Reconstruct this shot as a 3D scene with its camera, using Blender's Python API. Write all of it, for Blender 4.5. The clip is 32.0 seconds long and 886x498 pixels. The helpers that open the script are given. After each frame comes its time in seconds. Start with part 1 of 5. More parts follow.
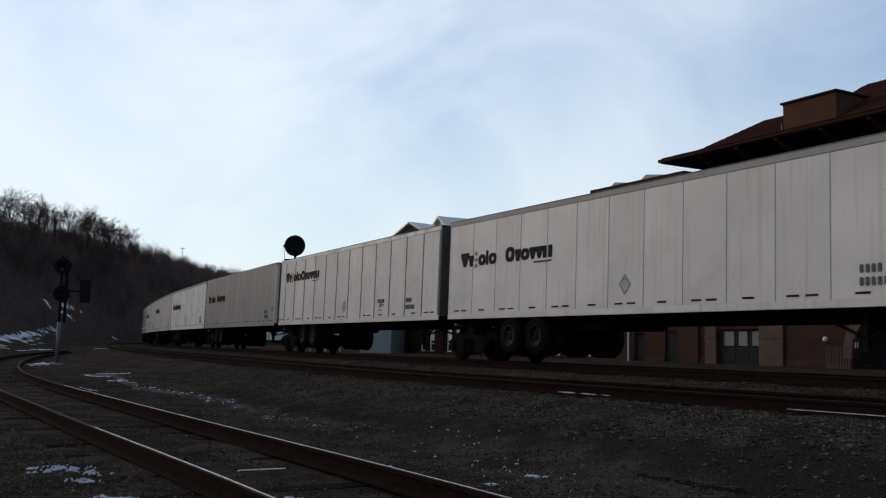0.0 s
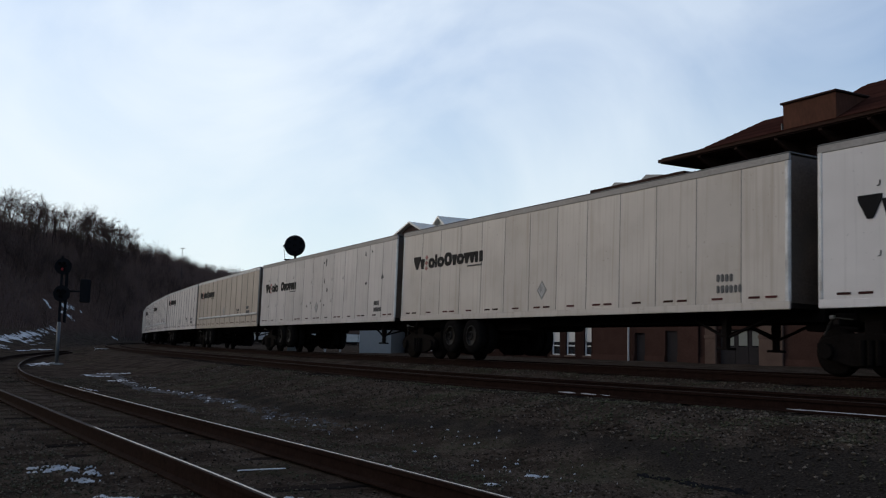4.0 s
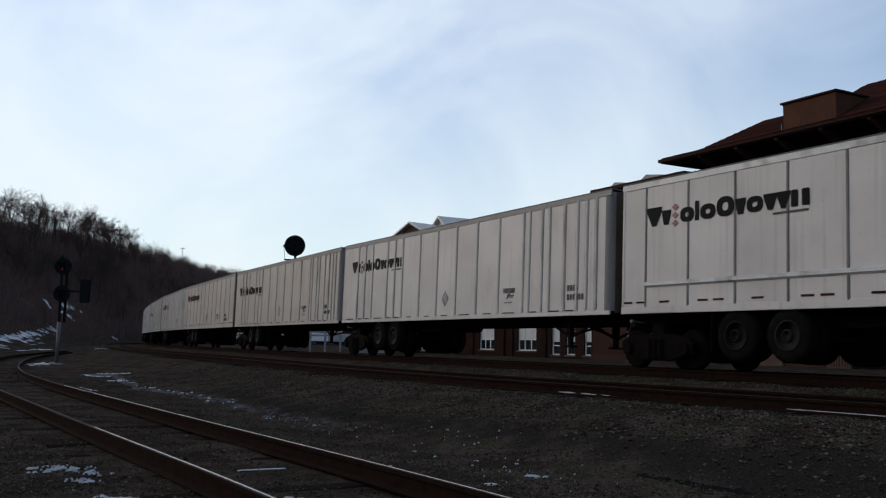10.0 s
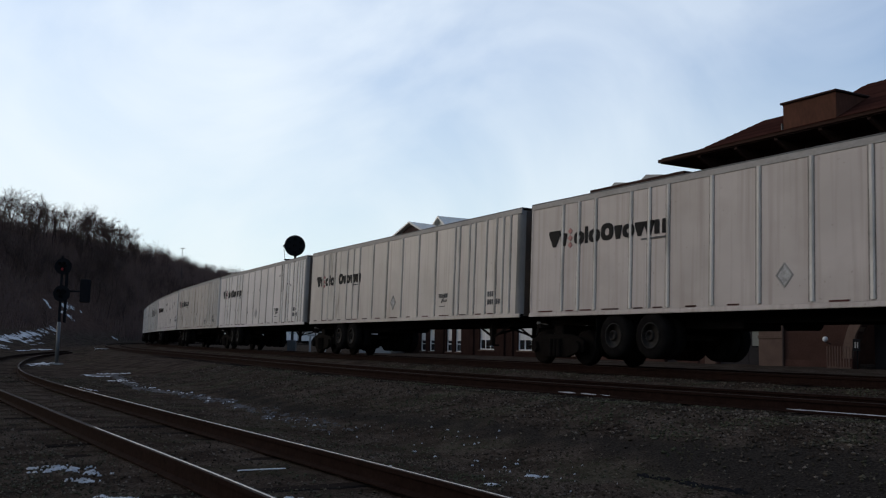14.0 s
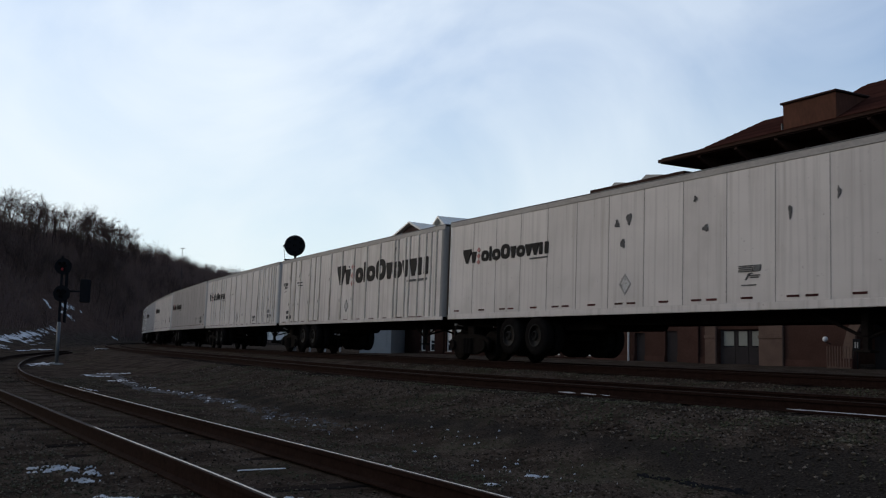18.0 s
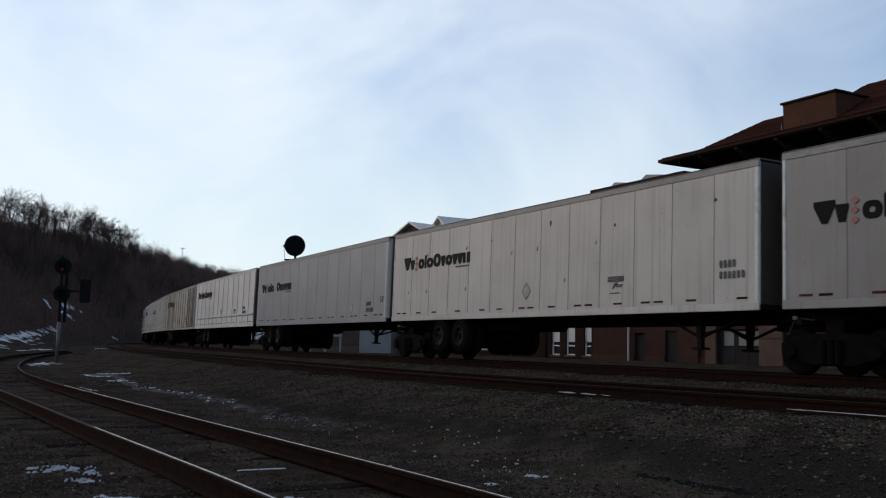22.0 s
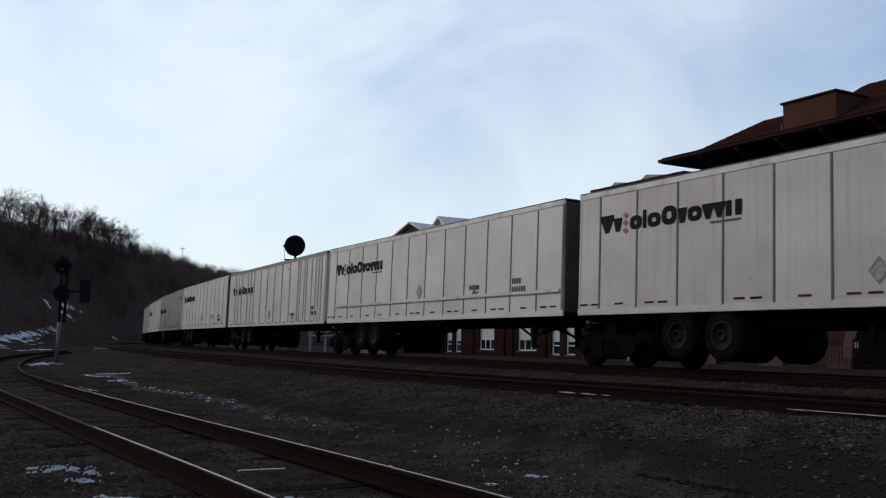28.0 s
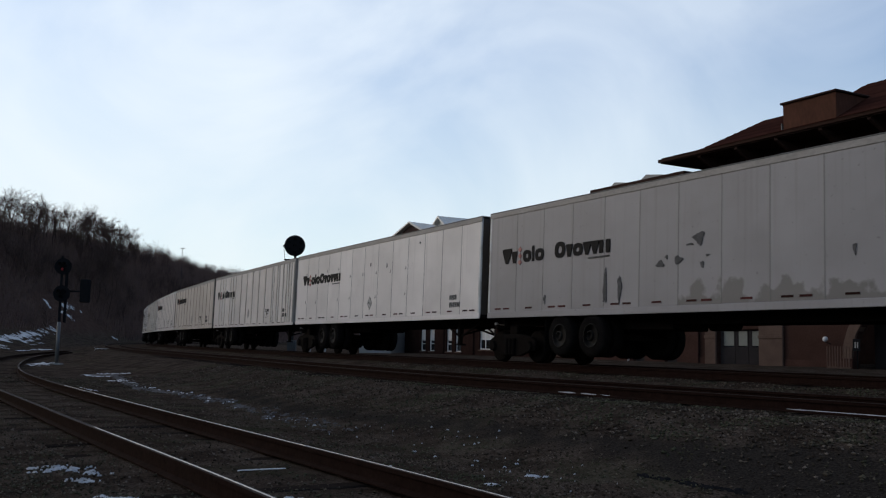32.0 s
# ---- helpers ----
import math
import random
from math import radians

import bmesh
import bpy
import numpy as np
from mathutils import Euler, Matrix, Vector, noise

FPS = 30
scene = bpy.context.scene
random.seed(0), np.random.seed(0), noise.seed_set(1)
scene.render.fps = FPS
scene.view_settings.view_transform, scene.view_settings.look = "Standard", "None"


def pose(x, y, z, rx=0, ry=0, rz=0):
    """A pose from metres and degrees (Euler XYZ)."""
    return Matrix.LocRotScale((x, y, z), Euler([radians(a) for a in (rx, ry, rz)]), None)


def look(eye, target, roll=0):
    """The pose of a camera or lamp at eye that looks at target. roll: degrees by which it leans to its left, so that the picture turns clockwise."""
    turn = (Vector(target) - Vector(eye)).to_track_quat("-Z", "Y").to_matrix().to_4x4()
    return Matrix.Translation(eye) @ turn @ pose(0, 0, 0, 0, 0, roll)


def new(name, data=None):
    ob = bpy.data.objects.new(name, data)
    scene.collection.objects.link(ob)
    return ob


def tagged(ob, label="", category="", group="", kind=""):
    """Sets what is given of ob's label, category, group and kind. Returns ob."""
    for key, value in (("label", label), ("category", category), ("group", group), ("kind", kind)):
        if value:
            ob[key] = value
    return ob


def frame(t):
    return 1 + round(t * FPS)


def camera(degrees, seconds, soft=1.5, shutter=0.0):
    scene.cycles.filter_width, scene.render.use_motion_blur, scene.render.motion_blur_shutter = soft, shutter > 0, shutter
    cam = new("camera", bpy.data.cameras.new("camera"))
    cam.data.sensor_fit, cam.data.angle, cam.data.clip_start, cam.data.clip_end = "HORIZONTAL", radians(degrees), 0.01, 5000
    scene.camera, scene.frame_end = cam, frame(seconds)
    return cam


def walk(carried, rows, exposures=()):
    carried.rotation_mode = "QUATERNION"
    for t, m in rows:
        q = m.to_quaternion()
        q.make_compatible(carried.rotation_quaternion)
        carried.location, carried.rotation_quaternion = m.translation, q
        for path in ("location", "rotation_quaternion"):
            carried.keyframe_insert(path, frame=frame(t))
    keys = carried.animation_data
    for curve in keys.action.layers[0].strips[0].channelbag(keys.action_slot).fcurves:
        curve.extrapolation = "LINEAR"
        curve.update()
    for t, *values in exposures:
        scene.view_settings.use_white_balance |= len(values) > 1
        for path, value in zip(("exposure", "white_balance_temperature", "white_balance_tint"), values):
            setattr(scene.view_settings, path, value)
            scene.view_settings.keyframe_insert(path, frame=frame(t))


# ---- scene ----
from itertools import accumulate

# ------------------------------------------------------------------ camera
EYE_Z = 0.417          # above the railhead of the main track
PITCH, ROLL = 0.10184, 1.107
cam = camera(50.216, 32.0, soft=1.2, shutter=0.05)
CAM_POSE = look((0, 0, EYE_Z), (0, math.cos(PITCH), EYE_Z + math.sin(PITCH)), ROLL)
walk(cam, [(0.0, CAM_POSE), (32.0, CAM_POSE)])

# ------------------------------------------------------------------ light
SUN_AZ = radians(-64)     # low behind the wooded hill, measured from +y towards +x
SUN_EL = radians(13)
world = bpy.data.worlds.new("winter_sky")
scene.world = world
world.use_nodes = True
wn, wl = world.node_tree.nodes, world.node_tree.links
wn.clear()
w_out = wn.new("ShaderNodeOutputWorld")
w_bg = wn.new("ShaderNodeBackground")
w_sky = wn.new("ShaderNodeTexSky")
w_sky.sky_type = "NISHITA"
w_sky.sun_disc = False
w_sky.sun_elevation = SUN_EL
w_sky.sun_rotation = SUN_AZ
w_sky.air_density, w_sky.dust_density, w_sky.ozone_density = 1.1, 0.15, 2.5
w_tc = wn.new("ShaderNodeTexCoord")
w_map = wn.new("ShaderNodeMapping")
w_map.vector_type = "TEXTURE"      # the streaks of cloud lean in the sky
w_map.inputs["Scale"].default_value = (1.1, 1.0, 0.7)
w_map.inputs["Rotation"].default_value = (0.0, -0.3, 0.0)
w_map.inputs["Location"].default_value = (0.35, 0.1, 0.2)
w_noise = wn.new("ShaderNodeTexNoise")
w_noise.inputs["Scale"].default_value = 2.3
w_noise.inputs["Detail"].default_value = 6.0
w_noise.inputs["Roughness"].default_value = 0.5
w_noise.inputs["Distortion"].default_value = 1.1
w_ramp = wn.new("ShaderNodeValToRGB")
w_ramp.color_ramp.elements[0].position, w_ramp.color_ramp.elements[0].color = 0.36, (0, 0, 0, 1)
w_ramp.color_ramp.elements[1].position, w_ramp.color_ramp.elements[1].color = 0.66, (1, 1, 1, 1)
# thin high cloud: pale veil over the clear sky
w_gain = wn.new("ShaderNodeMix")
w_gain.data_type, w_gain.blend_type = "RGBA", "MULTIPLY"
w_gain.inputs[0].default_value = 1.0
w_gain.inputs[7].default_value = (0.82, 1.21, 1.68, 1)
w_mix = wn.new("ShaderNodeMix")
w_mix.data_type = "RGBA"
CLOUD = (8.46, 9.42, 10.45, 1)
w_mix.inputs[7].default_value = CLOUD
w_veil = wn.new("ShaderNodeMath")
w_veil.operation = "MULTIPLY_ADD"
w_veil.inputs[1].default_value = 0.40
# the veil thickens towards the hidden sun
w_dot = wn.new("ShaderNodeVectorMath")
w_dot.operation = "DOT_PRODUCT"
w_dot.inputs[1].default_value = (math.sin(SUN_AZ), math.cos(SUN_AZ), -0.35)
w_side = wn.new("ShaderNodeMath")
w_side.operation = "MULTIPLY_ADD"
w_side.inputs[1].default_value, w_side.inputs[2].default_value = 0.66, 0.25
w_side.use_clamp = True
w_veil.use_clamp = True
wl.new(w_tc.outputs["Generated"], w_dot.inputs[0])
wl.new(w_dot.outputs["Value"], w_side.inputs[0])
wl.new(w_side.outputs["Value"], w_veil.inputs[2])
wl.new(w_tc.outputs["Generated"], w_map.inputs["Vector"])
wl.new(w_map.outputs["Vector"], w_noise.inputs["Vector"])
wl.new(w_noise.outputs["Fac"], w_ramp.inputs["Fac"])
wl.new(w_ramp.outputs["Color"], w_veil.inputs[0])
wl.new(w_veil.outputs["Value"], w_mix.inputs[0])
wl.new(w_sky.outputs["Color"], w_gain.inputs[6])
wl.new(w_gain.outputs[2], w_mix.inputs[6])
w_sep, w_low, w_haze = wn.new("ShaderNodeSeparateXYZ"), wn.new("ShaderNodeMapRange"), wn.new("ShaderNodeMix")
w_low.inputs["From Min"].default_value, w_low.inputs["From Max"].default_value = 0.03, 0.30
w_low.inputs["To Min"].default_value, w_low.inputs["To Max"].default_value = 0.62, 0.0
w_haze.data_type = "RGBA"
w_haze.inputs[7].default_value = (8.8, 9.65, 9.35, 1)
wl.new(w_tc.outputs["Generated"], w_sep.inputs["Vector"])
wl.new(w_sep.outputs["Z"], w_low.inputs["Value"])
wl.new(w_low.outputs["Result"], w_haze.inputs[0])
wl.new(w_mix.outputs[2], w_haze.inputs[6])
wl.new(w_haze.outputs[2], w_bg.inputs["Color"])
w_bg.inputs["Strength"].default_value = 0.1
wl.new(w_bg.outputs["Background"], w_out.inputs["Surface"])

sun = new("sun", bpy.data.lights.new("sun", "SUN"))
sun.data.energy, sun.data.angle, sun.data.color = 0.85, radians(35), (1.0, 0.79, 0.55)
sun.matrix_world = look((0, 0, 60), (-math.sin(SUN_AZ) * 100, -math.cos(SUN_AZ) * 100, 60 - 100 * math.tan(SUN_EL)))
scene.view_settings.exposure = 0.0


# ------------------------------------------------------------------ materials
def mat(name, color, rough=0.7, metal=0.0, vary=0.25, scale=1.5, fine=25.0, bump=0.2, stain=None, stain_scale=0.8,
        stain_at=(0.5, 0.7), stretch=(1, 1, 1), each=0.0, spec=0.5):
    """A weathered surface: colour varied at two scales, optional stains, fine relief."""
    m = bpy.data.materials.new(name)
    m.use_nodes = True
    n, l = m.node_tree.nodes, m.node_tree.links
    b = n["Principled BSDF"]
    b.inputs["Roughness"].default_value, b.inputs["Metallic"].default_value = rough, metal
    b.inputs["Specular IOR Level"].default_value = spec
    tc, mp = n.new("ShaderNodeTexCoord"), n.new("ShaderNodeMapping")
    mp.inputs["Scale"].default_value = stretch
    l.new(tc.outputs["Object"], mp.inputs["Vector"])
    # each copy gets its own patch of the pattern
    info, shift = n.new("ShaderNodeObjectInfo"), n.new("ShaderNodeVectorMath")
    shift.operation = "SCALE"
    shift.inputs[0].default_value = (37.0, 19.0, 11.0)
    l.new(info.outputs["Random"], shift.inputs["Scale"])
    l.new(shift.outputs["Vector"], mp.inputs["Location"])

    def noise_at(s, detail):
        t = n.new("ShaderNodeTexNoise")
        t.inputs["Scale"].default_value, t.inputs["Detail"].default_value = s, detail
        l.new(mp.outputs["Vector"], t.inputs["Vector"])
        return t
    big, small = noise_at(scale, 4.0), noise_at(fine, 3.0)
    add = n.new("ShaderNodeMath")
    add.operation = "ADD"
    l.new(big.outputs["Fac"], add.inputs[0]), l.new(small.outputs["Fac"], add.inputs[1])
    rng = n.new("ShaderNodeMapRange")
    rng.inputs["From Min"].default_value, rng.inputs["From Max"].default_value = 0.6, 1.4
    rng.inputs["To Min"].default_value, rng.inputs["To Max"].default_value = 1 - vary, 1 + vary
    l.new(add.outputs["Value"], rng.inputs["Value"])
    mul = n.new("ShaderNodeMix")
    mul.data_type, mul.blend_type = "RGBA", "MULTIPLY"
    mul.inputs[0].default_value = 1.0
    mul.inputs[6].default_value = (*color, 1)
    comb = n.new("ShaderNodeCombineColor")
    for i in range(3):
        l.new(rng.outputs["Result"], comb.inputs[i])
    l.new(comb.outputs["Color"], mul.inputs[7])
    last = mul.outputs[2]
    if each:
        m2, r2 = n.new("ShaderNodeHueSaturation"), n.new("ShaderNodeMapRange")
        r2.inputs["To Min"].default_value, r2.inputs["To Max"].default_value = 1 - each, 1 + each
        l.new(info.outputs["Random"], r2.inputs["Value"])
        l.new(r2.outputs["Result"], m2.inputs["Value"])
        l.new(last, m2.inputs["Color"])
        last = m2.outputs["Color"]
    if stain:
        st, rp, mx = noise_at(stain_scale, 6.0), n.new("ShaderNodeValToRGB"), n.new("ShaderNodeMix")
        rp.color_ramp.elements[0].position, rp.color_ramp.elements[1].position = stain_at
        rp.color_ramp.elements[0].color, rp.color_ramp.elements[1].color = (0, 0, 0, 1), (0.85, 0.85, 0.85, 1)
        mx.data_type = "RGBA"
        l.new(st.outputs["Fac"], rp.inputs["Fac"]), l.new(rp.outputs["Color"], mx.inputs[0])
        l.new(last, mx.inputs[6])
        mx.inputs[7].default_value = (*stain, 1)
        last = mx.outputs[2]
    l.new(last, b.inputs["Base Color"])
    if bump:
        bp = n.new("ShaderNodeBump")
        bp.inputs["Strength"].default_value, bp.inputs["Distance"].default_value = bump, 0.02
        l.new(small.outputs["Fac"], bp.inputs["Height"])
        l.new(bp.outputs["Normal"], b.inputs["Normal"])
    return m


def streaked(name, color, grime, amount, gloss=0.5, scraped=None):
    """Trailer paint on sheet metal: cloudy fading, rain streaks, scuff specks, a slight waviness."""
    m = bpy.data.materials.new(name)
    m.use_nodes = True
    n, l = m.node_tree.nodes, m.node_tree.links
    b = n["Principled BSDF"]
    b.inputs["Roughness"].default_value, b.inputs["Specular IOR Level"].default_value = gloss, 0.3
    tc, info, shift = n.new("ShaderNodeTexCoord"), n.new("ShaderNodeObjectInfo"), n.new("ShaderNodeVectorMath")
    shift.operation = "MULTIPLY_ADD"
    shift.inputs[1].default_value = (61.0, 17.0, 23.0)
    l.new(info.outputs["Random"], shift.inputs[0]), l.new(tc.outputs["Object"], shift.inputs[2])

    def layer(stretch, scale, detail, lo, hi, top):
        mp, t, r = n.new("ShaderNodeMapping"), n.new("ShaderNodeTexNoise"), n.new("ShaderNodeMapRange")
        mp.inputs["Scale"].default_value = stretch
        t.inputs["Scale"].default_value, t.inputs["Detail"].default_value = scale, detail
        r.inputs["From Min"].default_value, r.inputs["From Max"].default_value = lo, hi
        r.inputs["To Max"].default_value = top
        l.new(shift.outputs["Vector"], mp.inputs["Vector"]), l.new(mp.outputs["Vector"], t.inputs["Vector"])
        l.new(t.outputs["Fac"], r.inputs["Value"])
        return t.outputs["Fac"], r.outputs["Result"]

    def over(fac, under, c):
        mx = n.new("ShaderNodeMix")
        mx.data_type = "RGBA"
        l.new(fac, mx.inputs[0])
        if isinstance(under, tuple):
            mx.inputs[6].default_value = (*under, 1)
        else:
            l.new(under, mx.inputs[6])
        mx.inputs[7].default_value = (*c, 1)
        return mx.outputs[2]
    faded = tuple(v * 0.83 for v in color)
    wave, cloudy = layer((0.5, 1, 0.7), 1.1, 3.0, 0.35, 0.7, 0.9)
    _, streak = layer((7.0, 1, 0.22), 1.3, 4.0, 0.60 - amount, 0.86 - amount * 0.6, 0.75)
    _, blot = layer((0.9, 1, 0.8), 1.0, 6.0, 0.60 - amount * 0.5, 0.80, 0.55)
    _, speck = layer((1, 1, 1), 13.0, 2.0, 0.70, 0.76, 0.5)
    c = over(cloudy, color, faded)
    c = over(streak, c, grime)
    c = over(blot, c, grime)
    c = over(speck, c, tuple(v * 0.6 for v in grime))
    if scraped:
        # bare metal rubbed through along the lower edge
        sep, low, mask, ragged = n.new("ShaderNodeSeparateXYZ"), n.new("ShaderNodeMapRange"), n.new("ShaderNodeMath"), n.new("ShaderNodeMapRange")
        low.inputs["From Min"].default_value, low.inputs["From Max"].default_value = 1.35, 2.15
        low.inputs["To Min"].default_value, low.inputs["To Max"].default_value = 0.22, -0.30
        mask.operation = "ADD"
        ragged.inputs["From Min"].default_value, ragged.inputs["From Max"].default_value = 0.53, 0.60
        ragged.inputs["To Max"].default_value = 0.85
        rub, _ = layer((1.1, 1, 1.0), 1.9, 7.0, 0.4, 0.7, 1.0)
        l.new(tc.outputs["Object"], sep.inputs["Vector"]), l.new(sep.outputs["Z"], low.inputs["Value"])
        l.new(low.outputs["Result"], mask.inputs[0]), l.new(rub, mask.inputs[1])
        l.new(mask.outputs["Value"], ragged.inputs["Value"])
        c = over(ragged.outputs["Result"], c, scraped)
    hs, r2 = n.new("ShaderNodeHueSaturation"), n.new("ShaderNodeMapRange")
    r2.inputs["To Min"].default_value, r2.inputs["To Max"].default_value = 0.95, 1.05
    l.new(info.outputs["Random"], r2.inputs["Value"]), l.new(r2.outputs["Result"], hs.inputs["Value"])
    l.new(c, hs.inputs["Color"]), l.new(hs.outputs["Color"], b.inputs["Base Color"])
    bp = n.new("ShaderNodeBump")
    bp.inputs["Strength"].default_value, bp.inputs["Distance"].default_value = 0.25, 0.03
    l.new(wave, bp.inputs["Height"]), l.new(bp.outputs["Normal"], b.inputs["Normal"])
    return m


PAINT = {
    "white": streaked("white_paint", (0.605, 0.543, 0.499), (0.375, 0.324, 0.292), 0.06),
    "clean": streaked("clean_white_paint", (0.66, 0.603, 0.568), (0.470, 0.422, 0.398), 0.03),
    "cream": streaked("aged_cream_paint", (0.506, 0.442, 0.385), (0.326, 0.264, 0.210), 0.10),
    "tan": streaked("faded_tan_paint", (0.420, 0.345, 0.274), (0.296, 0.230, 0.170), 0.10),
    "dull": streaked("dull_grey_white_paint", (0.456, 0.388, 0.347), (0.290, 0.234, 0.200), 0.12),
    "grey": streaked("grey_paint", (0.262, 0.236, 0.226), (0.190, 0.166, 0.155), 0.09),
    "dark": streaked("dark_grey_paint", (0.240, 0.217, 0.202), (0.160, 0.138, 0.124), 0.10),
    "slate": streaked("faded_slate_paint", (0.271, 0.252, 0.254), (0.207, 0.188, 0.188), 0.06),
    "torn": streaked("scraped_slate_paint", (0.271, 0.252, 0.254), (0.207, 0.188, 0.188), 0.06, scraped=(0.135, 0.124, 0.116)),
    "blue": streaked("blue_grey_paint", (0.272, 0.266, 0.276), (0.205, 0.192, 0.192), 0.05),
    "pale": streaked("chalky_pale_paint", (0.505, 0.453, 0.418), (0.300, 0.260, 0.233), 0.10),
    "stained": streaked("stained_cream_paint", (0.455, 0.397, 0.343), (0.270, 0.218, 0.172), 0.12),
    "dingy": streaked("dirt_streaked_paint", (0.53, 0.475, 0.438), (0.26, 0.218, 0.190), 0.15),
    "rusty": streaked("rust_streaked_paint", (0.474, 0.417, 0.361), (0.213, 0.143, 0.095), 0.18),
}
M_SEAM = mat("seam_metal", (0.15, 0.145, 0.14), 0.5, 0.3, 0.2, bump=0.05)
M_RAILTRIM = mat("worn_aluminium_rail", (0.50, 0.49, 0.48), 0.5, 0.15, 0.15, stain=(0.25, 0.23, 0.21), stain_scale=2.0)
M_ROOF = mat("trailer_roof_sheet", (0.10, 0.095, 0.09), 0.6, 0.2, 0.2, spec=0.2)
M_TOPRAIL = mat("grimy_top_rail", (0.25, 0.23, 0.215), 0.55, 0.1, 0.2, scale=2.5, stretch=(0.4, 1, 1), spec=0.2)
M_INK = mat("dark_lettering_paint", (0.007, 0.007, 0.008), 0.6, vary=0.3, scale=3.0, bump=0.0, spec=0.06)
M_INK_FADED = mat("faded_lettering_paint", (0.11, 0.105, 0.10), 0.6, vary=0.4, scale=4.0, bump=0.0, spec=0.0)
M_RED = mat("faded_red_paint", (0.26, 0.075, 0.07), 0.5, vary=0.3, bump=0.0)
M_TAPE = mat("reflective_tape", (0.048, 0.0125, 0.0125), 0.6, vary=0.5, scale=8.0, bump=0.0, each=0.7, spec=0.05)
# shade lines beside the side posts, put in as dark strips
M_POSTSHADE = mat("grime_along_post", (0.088, 0.074, 0.063), 0.7, 0, 0.45, scale=2.0, fine=9.0, bump=0.0, stretch=(1, 1, 0.5), spec=0.1)
M_POSTSHADE_SOFT = mat("thin_grime_along_post", (0.115, 0.10, 0.088), 0.7, 0, 0.4, scale=2.0, fine=9.0, bump=0.0, stretch=(1, 1, 0.5), spec=0.1)
M_PLACARD = mat("scuffed_placard", (0.36, 0.34, 0.32), 0.6, 0, 0.35, scale=6.0, stain=(0.12, 0.115, 0.11), stain_scale=9.0, bump=0.0, spec=0.2)
M_SCUFF = mat("bare_scuffed_metal", (0.085, 0.080, 0.078), 0.7, 0.0, 0.4, scale=6.0, bump=0.1, spec=0.05)
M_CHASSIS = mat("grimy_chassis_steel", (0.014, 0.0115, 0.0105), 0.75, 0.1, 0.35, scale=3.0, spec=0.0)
# dirt and the shade of the narrow gap, both held in this colour
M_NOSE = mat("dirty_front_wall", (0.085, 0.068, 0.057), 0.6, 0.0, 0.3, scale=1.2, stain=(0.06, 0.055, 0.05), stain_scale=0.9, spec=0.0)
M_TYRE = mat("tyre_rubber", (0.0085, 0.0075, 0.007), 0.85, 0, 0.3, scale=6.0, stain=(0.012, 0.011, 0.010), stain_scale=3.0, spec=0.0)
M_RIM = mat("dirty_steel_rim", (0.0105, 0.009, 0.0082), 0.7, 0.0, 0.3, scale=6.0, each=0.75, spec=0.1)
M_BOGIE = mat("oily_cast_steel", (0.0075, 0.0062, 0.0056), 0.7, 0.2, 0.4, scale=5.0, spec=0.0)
M_RAILSIDE = mat("rusty_rail_steel", (0.017, 0.0092, 0.0072), 0.75, 0.2, 0.4, scale=8.0, spec=0.0)
M_RAILHEAD = mat("worn_rail_head", (0.26, 0.25, 0.245), 0.42, 1.0, 0.15, scale=5.0, bump=0.05)
M_RAILDULL = mat("dull_rail_head", (0.020, 0.0135, 0.0115), 0.85, 0.0, 0.25, scale=5.0, spec=0.1)
M_TIE = mat("creosoted_timber", (0.020, 0.0155, 0.013), 0.9, 0, 0.4, scale=3.0, stretch=(1, 6, 6), each=0.3, spec=0.0)
M_THAW = mat("dirty_thawing_snow", (0.105, 0.096, 0.094), 0.8, 0, 0.3, scale=3.0, fine=40.0, bump=0.4, spec=0.0)
M_SNOW = mat("old_crusted_snow", (0.40, 0.40, 0.42), 0.6, 0, 0.12, scale=4.0, fine=60.0, bump=0.5, stain=(0.22, 0.21, 0.20), stain_scale=5.0)
M_BARK = mat("bare_bark", (0.050, 0.034, 0.029), 0.9, 0, 0.3, scale=3.0, stretch=(1, 1, 0.3), each=0.25, spec=0.0)
M_TWIG = mat("bare_twigs", (0.066, 0.045, 0.038), 0.9, 0, 0.3, scale=1.0, bump=0.0, each=0.25, spec=0.0)
M_BRUSH = mat("leafless_brush", (0.125, 0.082, 0.070), 0.95, 0, 0.4, scale=0.4, bump=0.0, spec=0.0)
M_BLACK = mat("black_signal_paint", (0.012, 0.012, 0.013), 0.6, 0, 0.2, bump=0.05, spec=0.0)
M_PALEPIPE = mat("pale_painted_pipe", (0.42, 0.41, 0.39), 0.6, 0, 0.2, scale=4.0)
M_GALV = mat("galvanised_mast", (0.10, 0.10, 0.10), 0.55, 0.4, 0.2, scale=4.0, stain=(0.10, 0.09, 0.08), stain_scale=3.0)
M_BRICK = mat("red_brick", (0.052, 0.028, 0.022), 0.9, 0, 0.25, scale=1.5, fine=14.0, bump=0.3, each=0.12, spec=0.0)
# red brick at half its colour value, for the wing front
M_WINGBRICK = mat("soot_darkened_brick", (0.026, 0.0145, 0.0118), 0.9, 0, 0.3, scale=1.5, fine=14.0, bump=0.3, each=0.12, spec=0.0)
M_STONEWALL = mat("buff_sandstone", (0.105, 0.070, 0.055), 0.9, 0, 0.2, scale=2.0, fine=20.0, each=0.08, spec=0.0)
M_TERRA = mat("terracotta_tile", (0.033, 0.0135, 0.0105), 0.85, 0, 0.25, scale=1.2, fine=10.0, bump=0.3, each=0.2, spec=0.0)
